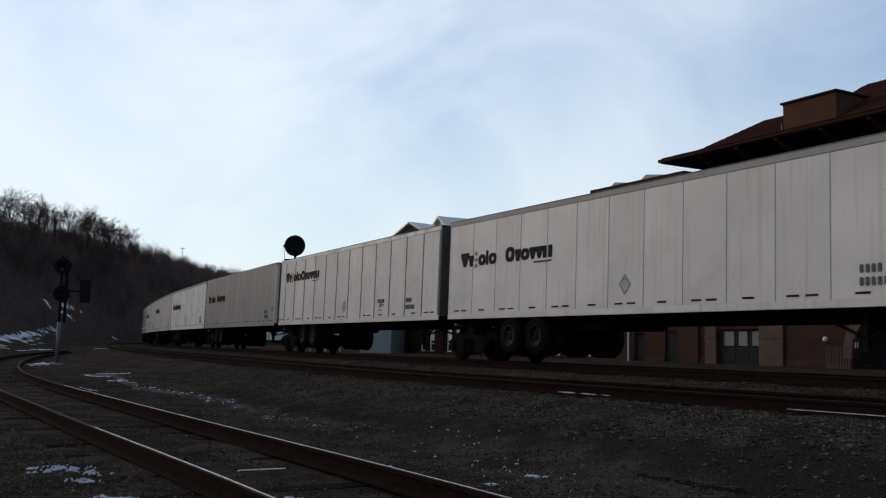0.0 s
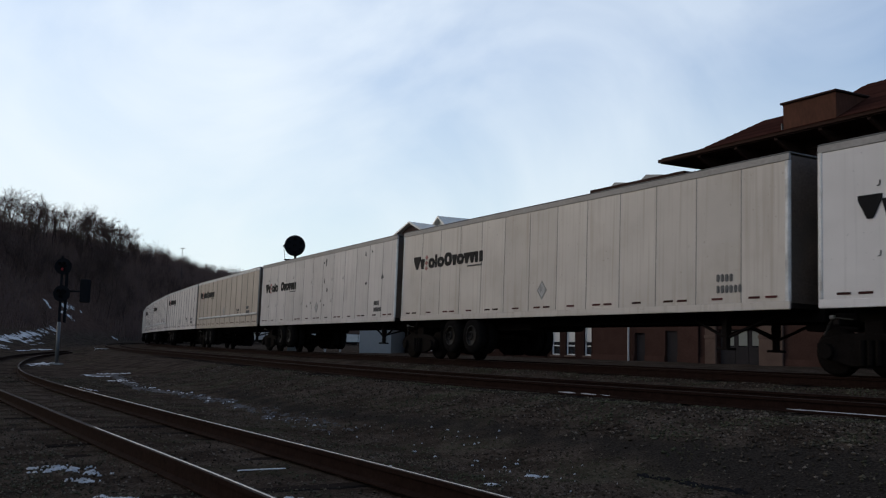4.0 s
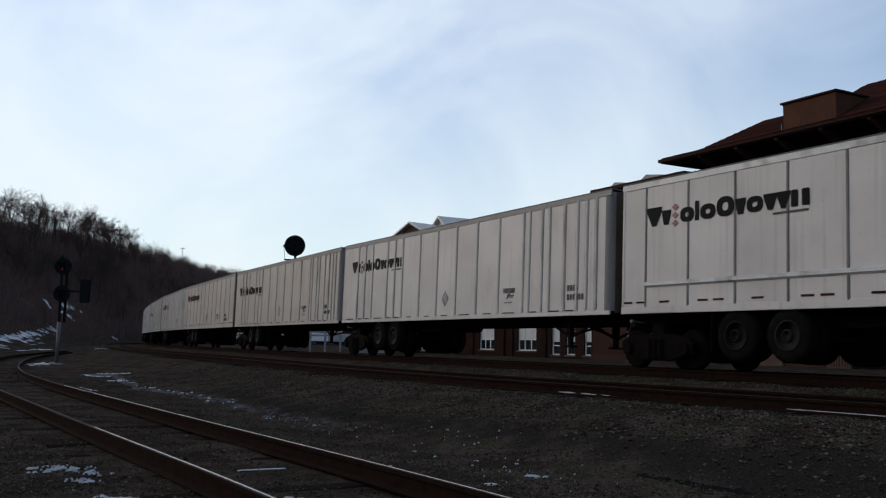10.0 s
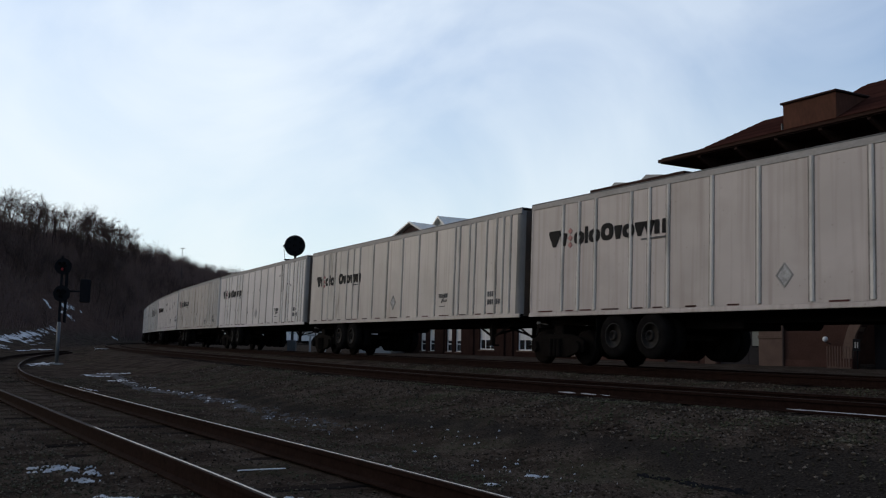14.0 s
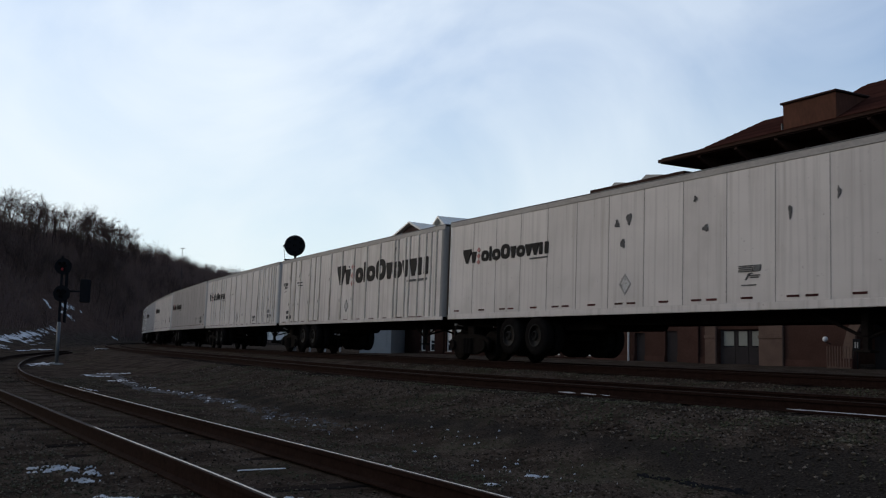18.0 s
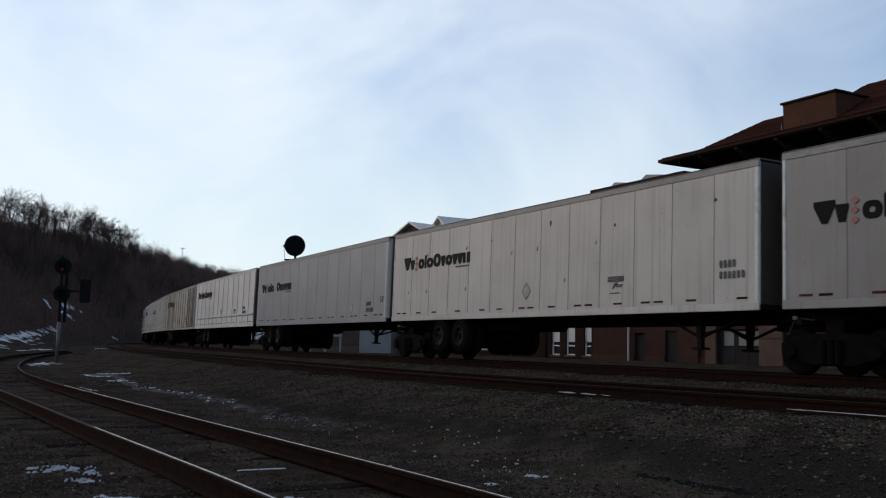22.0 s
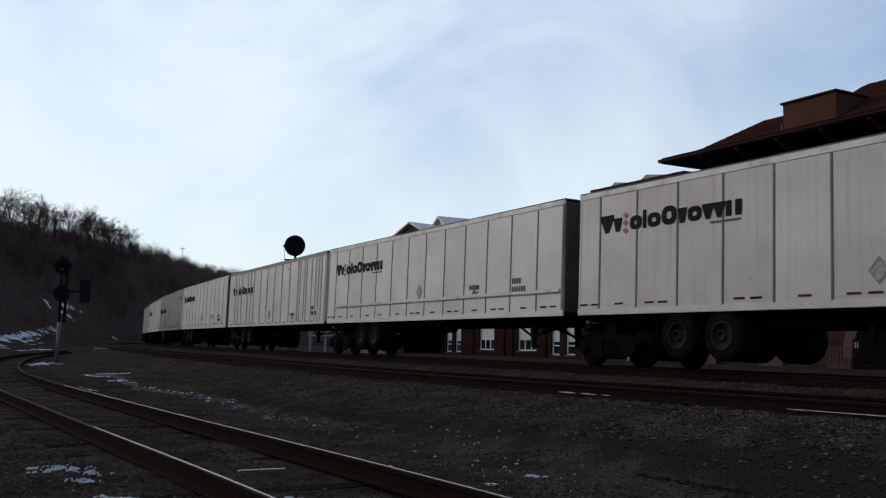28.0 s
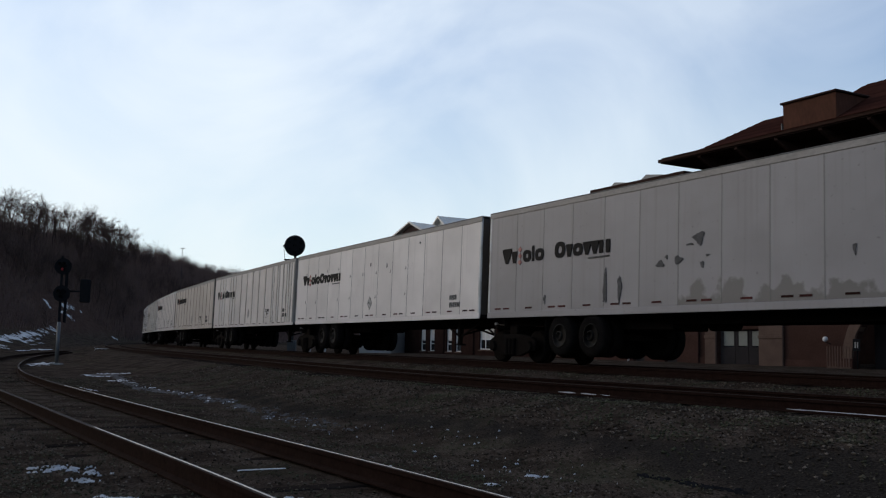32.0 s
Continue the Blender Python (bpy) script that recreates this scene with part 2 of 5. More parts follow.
M_COPPERBOX = mat("weathered_copper_cladding", (0.066, 0.026, 0.0155), 0.8, 0.0, 0.3, scale=1.5, fine=8.0, bump=0.1, stretch=(1, 1, 0.4), spec=0.1)
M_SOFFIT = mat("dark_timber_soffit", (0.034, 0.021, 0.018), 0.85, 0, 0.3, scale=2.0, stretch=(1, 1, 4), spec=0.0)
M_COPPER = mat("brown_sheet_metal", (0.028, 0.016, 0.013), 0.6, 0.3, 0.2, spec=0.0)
M_FRAME = mat("white_window_paint", (0.62, 0.60, 0.58), 0.6, 0, 0.12, bump=0.05)
M_DARKDOOR = mat("dark_painted_door", (0.03, 0.026, 0.026), 0.6, 0, 0.2, spec=0.0)
M_IRON = mat("dark_iron", (0.03, 0.028, 0.027), 0.6, 0.5, 0.2)
M_GREYROOF = mat("grey_standing_seam_roof", (0.56, 0.53, 0.49), 0.55, 0.2, 0.12, scale=0.8)
M_HOUSEWALL = mat("brown_house_wall", (0.10, 0.06, 0.05), 0.85, 0, 0.2, spec=0.0)
M_SHED = mat("white_shed_wall", (0.26, 0.255, 0.25), 0.7, 0, 0.1, stretch=(1, 1, 0.4))
M_CONCRETE = mat("stained_concrete", (0.16, 0.155, 0.15), 0.9, 0, 0.2, stain=(0.07, 0.065, 0.06), stain_scale=0.7)
M_DOORSHEET = mat("dusty_door_paper", (0.15, 0.155, 0.135), 0.7, 0, 0.2, bump=0.0)


def glass(name, tint, rough=0.05):
    m = bpy.data.materials.new(name)
    m.use_nodes = True
    b = m.node_tree.nodes["Principled BSDF"]
    b.inputs["Base Color"].default_value = (*tint, 1)
    b.inputs["Roughness"].default_value = rough
    b.inputs["Specular IOR Level"].default_value = 1.0
    return m


M_GLASS = glass("dark_window_glass", (0.02, 0.022, 0.025))
M_WINDOWSHEET = mat("pale_window_blind", (0.50, 0.48, 0.46), 0.5, 0, 0.06, bump=0.0)


def glow(name, color, power):
    m = bpy.data.materials.new(name)
    m.use_nodes = True
    b = m.node_tree.nodes["Principled BSDF"]
    b.inputs["Base Color"].default_value = (*color, 1)
    b.inputs["Emission Color"].default_value = (*color, 1)
    b.inputs["Emission Strength"].default_value = power
    return m


M_REDLAMP = glow("red_signal_lens", (0.35, 0.02, 0.025), 0.045)


def ground_material():
    """Cinder and ballast ground: dark grit, browner near the rails, grass haze, leaf litter on the hill."""
    m = bpy.data.materials.new("cinder_ground")
    m.use_nodes = True
    n, l = m.node_tree.nodes, m.node_tree.links
    b = n["Principled BSDF"]
    b.inputs["Roughness"].default_value, b.inputs["Specular IOR Level"].default_value = 1.0, 0.0
    tc = n.new("ShaderNodeTexCoord")

    def noise_at(s, d, r=0.6):
        t = n.new("ShaderNodeTexNoise")
        t.inputs["Scale"].default_value, t.inputs["Detail"].default_value, t.inputs["Roughness"].default_value = s, d, r
        l.new(tc.outputs["Object"], t.inputs["Vector"])
        return t

    def mixed(fac, a, c, lo, hi):
        rp, mx = n.new("ShaderNodeMapRange"), n.new("ShaderNodeMix")
        rp.inputs["From Min"].default_value, rp.inputs["From Max"].default_value = lo, hi
        mx.data_type = "RGBA"
        l.new(fac, rp.inputs["Value"]), l.new(rp.outputs["Result"], mx.inputs[0])
        for socket, v in ((mx.inputs[6], a), (mx.inputs[7], c)):
            if isinstance(v, tuple):
                socket.default_value = (*v, 1)
            else:
                l.new(v, socket)
        return mx.outputs[2]
    grit, patch, wide = noise_at(38.0, 3), noise_at(1.6, 5), noise_at(0.55, 5)
    base = mixed(grit.outputs["Fac"], (0.02472, 0.0185, 0.01454), (0.1154, 0.087, 0.06808), 0.36, 0.74)
    dark = mixed(grit.outputs["Fac"], (0.01699, 0.0122, 0.009476), (0.0515, 0.037, 0.02852), 0.35, 0.75)
    soil = mixed(patch.outputs["Fac"], base, dark, 0.40, 0.60)
    moss = mixed(wide.outputs["Fac"], soil, (0.046, 0.048, 0.027), 0.54, 0.92)
    attr, frac = n.new("ShaderNodeAttribute"), n.new("ShaderNodeMath")
    attr.attribute_name = "cinder"
    frac.operation = "MULTIPLY_ADD"
    l.new(patch.outputs["Fac"], frac.inputs[0]), l.new(attr.outputs["Fac"], frac.inputs[2])
    frac.inputs[1].default_value = 0.8
    moss = mixed(frac.outputs["Value"], moss, mixed(grit.outputs["Fac"], (0.0120, 0.0100, 0.0084), (0.043, 0.0355, 0.030), 0.36, 0.72), 0.45, 1.30)
    litter = mixed(patch.outputs["Fac"], (0.072, 0.045, 0.036), (0.036, 0.0225, 0.018), 0.35, 0.65)
    sep = n.new("ShaderNodeSeparateXYZ")
    l.new(tc.outputs["Object"], sep.inputs["Vector"])
    l.new(mixed(sep.outputs["Z"], moss, litter, 0.6, 2.5), b.inputs["Base Color"])
    bp = n.new("ShaderNodeBump")
    bp.inputs["Strength"].default_value, bp.inputs["Distance"].default_value = 0.7, 0.03
    l.new(grit.outputs["Fac"], bp.inputs["Height"])
    l.new(bp.outputs["Normal"], b.inputs["Normal"])
    return m


M_GROUND = ground_material()


# ------------------------------------------------------------------ mesh helpers
def box(bm, x0, x1, y0, y1, z0, z1, bevel=0.0):
    v = [bm.verts.new(p) for p in ((x0, y0, z0), (x1, y0, z0), (x1, y1, z0), (x0, y1, z0),
                                   (x0, y0, z1), (x1, y0, z1), (x1, y1, z1), (x0, y1, z1))]
    f = [bm.faces.new([v[i] for i in q]) for q in
         ((0, 3, 2, 1), (4, 5, 6, 7), (0, 1, 5, 4), (1, 2, 6, 5), (2, 3, 7, 6), (3, 0, 4, 7))]
    if bevel:
        bmesh.ops.bevel(bm, geom=list({e for q in f for e in q.edges}), offset=bevel, segments=1, affect="EDGES")
    return bm


def tube(bm, a, b, ra, rb=None, sides=8, caps=True):
    """A tapered round bar from a to b."""
    a, b = Vector(a), Vector(b)
    rb = ra if rb is None else rb
    turn = (b - a).to_track_quat("Z", "Y").to_matrix()
    rings = []
    for c, r in ((a, ra), (b, rb)):
        rings.append([bm.verts.new(c + turn @ Vector((math.cos(k * math.tau / sides) * r, math.sin(k * math.tau / sides) * r, 0)))
                      for k in range(sides)])
    for k in range(sides):
        bm.faces.new((rings[0][k], rings[0][(k + 1) % sides], rings[1][(k + 1) % sides], rings[1][k]))
    if caps:
        bm.faces.new(rings[0][::-1]), bm.faces.new(rings[1])
    return bm


def lathe(bm, profile, origin=(0, 0, 0), axis="Y", sides=20):
    """Revolves (along, radius) pairs about an axis."""
    rings = []
    for t, r in profile:
        ring = []
        for k in range(sides):
            c, s = math.cos(k * math.tau / sides) * r, math.sin(k * math.tau / sides) * r
            p = {"Y": (c, t, s), "X": (t, c, s), "Z": (c, s, t)}[axis]
            ring.append(bm.verts.new(Vector(p) + Vector(origin)))
        rings.append(ring)
    for a, b in zip(rings, rings[1:]):
        for k in range(sides):
            bm.faces.new((a[k], a[(k + 1) % sides], b[(k + 1) % sides], b[k]))
    bm.faces.new(rings[0][::-1]), bm.faces.new(rings[-1])
    return bm


def prism(bm, pts, y0, y1):
    """A flat outline in x, z given thickness in y."""
    a = [bm.verts.new((x, y0, z)) for x, z in pts]
    b = [bm.verts.new((x, y1, z)) for x, z in pts]
    bm.faces.new(a), bm.faces.new(b[::-1])
    for k in range(len(pts)):
        j = (k + 1) % len(pts)
        bm.faces.new((a[j], a[k], b[k], b[j]))
    return bm


def done(name, bm, material, smooth=False):
    bmesh.ops.recalc_face_normals(bm, faces=bm.faces)
    me = bpy.data.meshes.new(name)
    bm.to_mesh(me)
    bm.free()
    me.materials.append(material)
    if smooth:
        me.polygons.foreach_set("use_smooth", [True] * len(me.polygons))
    return me


def piece(name, me, parent=None, at=(0, 0, 0), label=""):
    """One more object on a mesh that others may share."""
    ob = new(name, me)
    ob.location = at
    ob.parent = parent
    return tagged(ob, label)


def part(name, bm, material, parent=None, label="", smooth=False):
    return piece(name, done(name, bm, material, smooth), parent, (0, 0, 0), label)


def raw_mesh(name, verts, faces, material):
    me = bpy.data.meshes.new(name)
    me.from_pydata([tuple(v) for v in verts], [], [tuple(f) for f in faces])
    me.materials.append(material)
    return me


# ------------------------------------------------------------------ the lines of the tracks
STEP = 0.5
S_MIN, S_MAX = -760.0, 620.0


def bend(s):
    """Curvature of the main line along its length."""
    if s > 60:
        return 0.0
    if s > 30:
        return 0.00185 * (60 - s) / 30
    if s < -420:
        return 0.0
    return 0.002071 - 7.23e-6 * s if s > -45 else 0.00118 if s > -88 else 0.0026


def lay_line():
    """Near edge of the loading gauge: x, y and heading every half metre, from s = 0 both ways."""
    table = {0: (-4.917, 38.163, -1.1015)}
    for way in (1, -1):
        x, y, th = table[0]
        for i in range(1, int((S_MAX if way > 0 else -S_MIN) / STEP) + 1):
            s = way * (i - 0.5) * STEP
            mid = th + way * bend(s) * STEP / 2
            x, y, th = x + way * STEP * math.cos(mid), y + way * STEP * math.sin(mid), th + way * bend(s) * STEP
            table[way * i] = (x, y, th)
    lo = min(table)
    return lo, np.array([table[i] for i in sorted(table)])


LINE_LO, LINE = lay_line()


def line_at(s, off=0.0):
    """Place and heading on the main line; off: metres beyond the near edge, away from the camera."""
    k = min(max(s / STEP - LINE_LO, 0.0), len(LINE) - 1.001)
    i = int(k)
    x, y, th = LINE[i] + (LINE[i + 1] - LINE[i]) * (k - i)
    return x - math.sin(th) * off, y + math.cos(th) * off, th


HALF = 1.30            # half the width of a trailer
MAIN_OFF = HALF        # centre of the main track from the near edge
MID_Z = -0.18


def mid_at(s, side=0.0):
    """Place and heading on the second track, which draws nearer to the main line."""
    return line_at(s, side + float(np.interp(s, [-420, -60, -5, 2, 8, 15, 20, 24, 28, 34, 90], [-3.5, -3.3, -3.15, -3.3, -3.6, -3.8, -3.72, -3.35, -2.95, -2.75, -2.75])))



# the siding in front of the camera curls round to join the others
SIDING_Z = -0.643
SIDING_PTS = [(32.5, -52.0), (22.0, -33.4), (13.2, -17.8), (4.6, -2.2), (2.3, 1.9), (-0.02, 6.42), (-0.72, 7.52), (-1.61, 8.92), (-3.32, 11.62), (-5.52, 15.25), (-7.9, 19.14), (-10.9, 24.2),
              (-14.6, 31.2), (-19.3, 42.0), (-25.2, 58.0), (-31.0, 79.0), (-36.0, 104.0), (-40.5, 140.0), (-42.6, 175.0)]


def spline(pts, step=0.5):
    out = []
    p = [Vector(q) for q in pts]
    for i in range(1, len(p) - 2):
        a, b, c, d = p[i - 1:i + 3]
        n = max(2, int((c - b).length / step))
        for k in range(n):
            t = k / n
            out.append(0.5 * (2 * b + (c - a) * t + (2 * a - 5 * b + 4 * c - d) * t * t + (3 * b - a - 3 * c + d) * t ** 3))
    # even out small kinks
    for _ in range(60):
        out = [out[0]] + [(out[i - 1] + 2 * out[i] + out[i + 1]) / 4 for i in range(1, len(out) - 1)] + [out[-1]]
    return out


SIDING = spline(SIDING_PTS)
SIDING_XY = np.array([(v.x, v.y) for v in SIDING])


# ------------------------------------------------------------------ ground
def smooth_step(t):
    t = np.clip(t, 0, 1)
    return t * t * (3 - 2 * t)


MAIN_XY = np.array([line_at(s, MAIN_OFF) for s in np.arange(-420, 60, 1.0)])


def signed_off(x, y):
    """Metres beyond the main track's centre (positive away from the camera)."""
    best = np.full(x.shape, 1e9)
    sign = np.zeros(x.shape)
    for mx, my, mth in MAIN_XY[::2]:
        dx, dy = x - mx, y - my
        d = np.hypot(dx, dy)
        side = -np.sin(mth) * dx + np.cos(mth) * dy
        near = d < best
        best = np.where(near, d, best)
        sign = np.where(near, np.where(side >= 0, 1.0, -1.0), sign)
    return best * sign


def siding_off(x, y):
    best = np.full(x.shape, 1e9)
    for sx, sy in SIDING_XY[::2]:
        best = np.minimum(best, np.hypot(x - sx, y - sy))
    return best


HILL_Y = [-200, 20, 62, 110, 170, 235, 260, 300, 340, 380, 420, 460, 500, 600, 900, 2400]
HILL_FOOT = [-30, -30, -31, -48, -64, -65, -65.4, -66, -66, -66, -66, -65, -64, -62, -40, 60]
HILL_RIDGE = [-90, -85, -84, -82, -88, -95, -98, -102, -105, -108, -110, -108, -106, -100, -80, 0]
HILL_H = [16, 16, 16, 17, 22.8, 27.4, 28.8, 30.4, 31.4, 32.4, 33.6, 33.6, 34.6, 39.5, 52, 90]


def ground_z(x, y):
    d = signed_off(x, y)
    # main roadbed, second track's roadbed, then down to the yard
    z = np.interp(d, [-40, -9.8, -8.4, -6.5, -2.6, -2.1, -1.6, 1.6, 2.6, 4.0, 9, 16, 40, 90],
                  [-0.86, -0.86, -0.74, -0.38, -0.38, -0.24, -0.19, -0.19, -0.28, -0.40, -0.30, -0.20, -0.20, 0.4])
    q = siding_off(x, y)
    bed = np.maximum(np.interp(q, [0, 1.5, 2.2, 3.2], [-0.84, -0.845, -0.90, -0.91]), np.where(d < -6.6, -1.0, z))
    fade = smooth_step((q - 2.4) / 2.0)
    z = bed * (1 - fade) + z * fade
    foot, ridge, high = np.interp(y, HILL_Y, HILL_FOOT), np.interp(y, HILL_Y, HILL_RIDGE), np.interp(y, HILL_Y, HILL_H)
    t = (foot - x) / (foot - ridge)
    z = z + high * np.clip(smooth_step(t * 0.92) * 0.62 + np.clip(t, 0, 1) * 0.38, 0, 1)
    rise = smooth_step((d - 45) / 60) * 9 * smooth_step((y - 40) / 60)
    return z + np.where(d > 0, rise, 0)


def axis(segments):
    out = []
    for a, b, step in segments:
        out += list(np.arange(a, b, step))
    return np.array(out + [segments[-1][1]])


def ground_top(x, y):
    """The ground with its unevenness."""
    rough = np.array([noise.noise((a * 0.55, b * 0.55, 0.0)) for a, b in zip(x.ravel(), y.ravel())]).reshape(x.shape)
    big = np.array([noise.noise((a * 0.03, b * 0.03, 5.0)) for a, b in zip(x.ravel(), y.ravel())]).reshape(x.shape)
    hill = np.clip((np.interp(y, HILL_Y, HILL_FOOT) - x) / 30, 0, 1)
    return ground_z(x, y) + rough * 0.035 + big * hill * 2.0


# far and near border of a swath of bare dark cinders beside the roadbed
SWATH_X = [-6.5, -4.7, -2.7, 0.0, 1.8, 2.4, 3.0, 4.2, 8.0]
SWATH_FAR = [25.6, 22.7, 18.5, 14.8, 12.1, 11.3, 10.6, 9.2, 4.8]
SWATH_NEAR = [25.4, 21.3, 17.1, 13.5, 10.9, 9.1, 7.0, 5.6, 0.0]


def swath_at(x, y):
    """How far a place lies in the dark swath, and on which side of it."""
    far, near = np.interp(x, SWATH_X, SWATH_FAR), np.interp(x, SWATH_X, SWATH_NEAR)
    inside = np.minimum(smooth_step((far - y + 0.1) / 0.4), smooth_step((y - near + 0.1) / 0.5)) * smooth_step((x + 7.0) / 2.5)
    return inside, np.where(y > (far + near) / 2, 1.0, -1.0)


def build_ground():
    xs = axis([(-2600, -300, 230), (-300, -100, 16), (-100, -24, 3.0), (-24, 24, 0.4), (24, 70, 2.0), (70, 300, 16), (300, 2600, 230)])
    ys = axis([(-300, -20, 20), (-20, 4, 1.5), (4, 34, 0.4), (34, 90, 1.0), (90, 300, 5), (300, 620, 16), (620, 3800, 200)])
    gx, gy = np.meshgrid(xs, ys)
    gz = ground_top(gx, gy)
    nx, ny = len(xs), len(ys)
    idx = np.arange(nx * ny).reshape(ny, nx)
    faces = np.stack([idx[:-1, :-1], idx[:-1, 1:], idx[1:, 1:], idx[1:, :-1]], -1).reshape(-1, 4)
    me = raw_mesh("ground", np.stack([gx, gy, gz], -1).reshape(-1, 3), faces, M_GROUND)
    me.polygons.foreach_set("use_smooth", [True] * len(me.polygons))
    swath = me.attributes.new("cinder", "FLOAT", "POINT")
    swath.data.foreach_set("value", swath_at(gx, gy)[0].ravel().astype(np.float32))
    tagged(new("ground", me), "dark cinder and ballast yard with a hill behind", "ground", kind="structure")


build_ground()


def gz_at(x, y):
    return float(ground_top(np.array([float(x)]), np.array([float(y)]))[0])


# ------------------------------------------------------------------ rails and ties
RAIL_SIDE = [(-0.07, -0.18), (0.07, -0.18), (0.07, -0.165), (0.012, -0.145), (0.012, -0.05), (0.036, -0.04), (0.036, -0.006),
             (-0.036, -0.006), (-0.036, -0.04), (-0.012, -0.05), (-0.012, -0.145), (-0.07, -0.165)]


def sweep(path, outline, z):
    """path: x, y, heading; outline: across, up."""
    verts, faces, n = [], [], len(outline)
    for x, y, th in path:
        for a, b in outline:
            verts.append((x - math.sin(th) * a, y + math.cos(th) * a, z + b))
    for i in range(len(path) - 1):
        for k in range(n):
            j = (k + 1) % n
            faces.append((i * n + k, i * n + j, (i + 1) * n + j, (i + 1) * n + k))
    return verts, faces


def heading_path(xy):
    return [(xy[i][0], xy[i][1], math.atan2(xy[min(i + 1, len(xy) - 1)][1] - xy[max(i - 1, 0)][1],
                                            xy[min(i + 1, len(xy) - 1)][0] - xy[max(i - 1, 0)][0])) for i in range(len(xy))]


def bm_tie():
    bm = bmesh.new()
    box(bm, -0.115, 0.115, -1.29, 1.29, -0.18, 0.0, 0.012)
    return bm


TIE_MESH = done("tie", bm_tie(), M_TIE)


def build_track(name, label, path, z, head, tie_from, tie_to):
    base = tagged(new(name), label, "railway track", kind="structure")
    for side in (-0.755, 0.755):
        line = [(x - math.sin(th) * side, y + math.cos(th) * side, th) for x, y, th in path]
        r = piece("rail", raw_mesh("rail", *sweep(line, RAIL_SIDE, z), M_RAILSIDE), base)
        piece("rail_head", raw_mesh("rail_head", *sweep(line, [(-0.034, -0.004), (0.034, -0.004), (0.030, 0.0), (-0.030, 0.0)], z), M_RAILDULL), r)
        if head is not M_RAILDULL:
            # worn band ends where the glint ends: the glint sets its length
            near = [p for p in line if p[1] < (12.0 if side > 0 else 22.0)]
            piece("running_band", raw_mesh("running_band", *sweep(near, [(-0.010, -0.001), (0.010, -0.001), (0.008, 0.002), (-0.008, 0.002)], z), head), r, label="narrow bright-worn band, laid only where the rail glints")
    length = 0.0
    last = path[0]
    for x, y, th in path:
        length += math.hypot(x - last[0], y - last[1])
        last = (x, y, th)
        if tie_from <= y <= tie_to and length >= 0.54:
            length = 0.0
            t = piece("tie", TIE_MESH, base, (x, y, z - (0.202 if name == "siding_track" else 0.185) + random.uniform(-0.014, 0.006)))
            t.rotation_euler = (0, 0, th + random.uniform(-0.015, 0.015))
    return base


build_track("main_track", "main railway track under the passing train", [line_at(s, MAIN_OFF) for s in np.arange(-420, 90, 0.5)], 0.0,
            M_RAILDULL, 8, 50)
build_track("second_track", "rusty second track on dark stone ballast", heading_path([mid_at(s)[:2] for s in np.arange(-420, 90, 0.5)]), MID_Z,
            M_RAILDULL, 5, 48)
build_track("siding_track", "curving yard siding with worn shiny rail heads", heading_path([(v.x, v.y) for v in SIDING]), SIDING_Z,
            M_RAILHEAD, -30, 45)

# ------------------------------------------------------------------ the train: road trailers running on rail bogies
LEN = 16.12            # body length
Z0, Z1 = 1.17, 4.10    # side's lower and upper edge above the railhead
NEAR = -HALF
REAR = -0.14           # rear edge of the body in the trailer's own space
POSTS = {
    "smooth": [1.22 + 1.225 * k for k in range(12)],
    "rib": [0.63 + 1.277 * k for k in range(12)],
    "close": [1.22, 1.86, 2.50, 3.76, 4.37, 4.96, 6.23, 7.44, 8.66, 9.89, 11.10, 12.33, 12.62, 13.21, 13.54, 14.20, 14.74, 15.11, 15.48],
}
M_NUMBER = mat("worn_number_paint", (0.085, 0.080, 0.078), 0.6, vary=0.5, scale=9.0, bump=0.0, stretch=(2, 1, 1), spec=0.2)
MESHES = {}


def kept(key, maker):
    if key not in MESHES:
        MESHES[key] = maker()
    return MESHES[key]


def mesh_box(key, material, dims, bevel=0.0):
    return kept((key, material.name, dims), lambda: done(key, box(bmesh.new(), *dims, bevel), material))


M_NOSECAP = mat("bright_aluminium_nose", (0.38, 0.36, 0.34), 0.45, 0.1, 0.12, scale=2.0, stain=(0.30, 0.28, 0.26), stain_scale=2.0, stretch=(1, 1, 0.3), bump=0.05)
# mid posts stand darker than the sides and read as dark lines
M_POST = {k: mat(k + "_post_paint", c, 0.7, 0.0, 0.15, scale=2.0, stain=g, stain_scale=1.5, stretch=(1, 1, 0.3), spec=0.1)
          for k, c, g in (("light", (0.53, 0.465, 0.395), (0.22, 0.19, 0.16)), ("mid", (0.20, 0.19, 0.18), (0.12, 0.11, 0.10)), ("dirty", (0.20, 0.165, 0.135), (0.10, 0.075, 0.06)),
                          ("bright", (0.60, 0.535, 0.465), (0.27, 0.24, 0.205)), ("holder", (0.30, 0.28, 0.26), (0.20, 0.185, 0.17)))}
# height of the mark's middle above the side's lower edge, from the head of the train backwards
MARK_H = [2.05, 1.72, 2.10, 1.70, 1.70, 1.84, 1.76, 2.06, 2.16, 2.12, 2.10, 2.04, 1.82, 2.06, 1.94, 1.70, 1.82, 1.80, 1.82, 1.83, 1.82, 1.70, 1.86, 1.78, 2.08, 2.02, 1.86, 2.10, 2.04, 1.88,
          2.06, 1.66, 1.84, 1.84, 2.06, 2.06, 1.84, 2.08, 1.80]


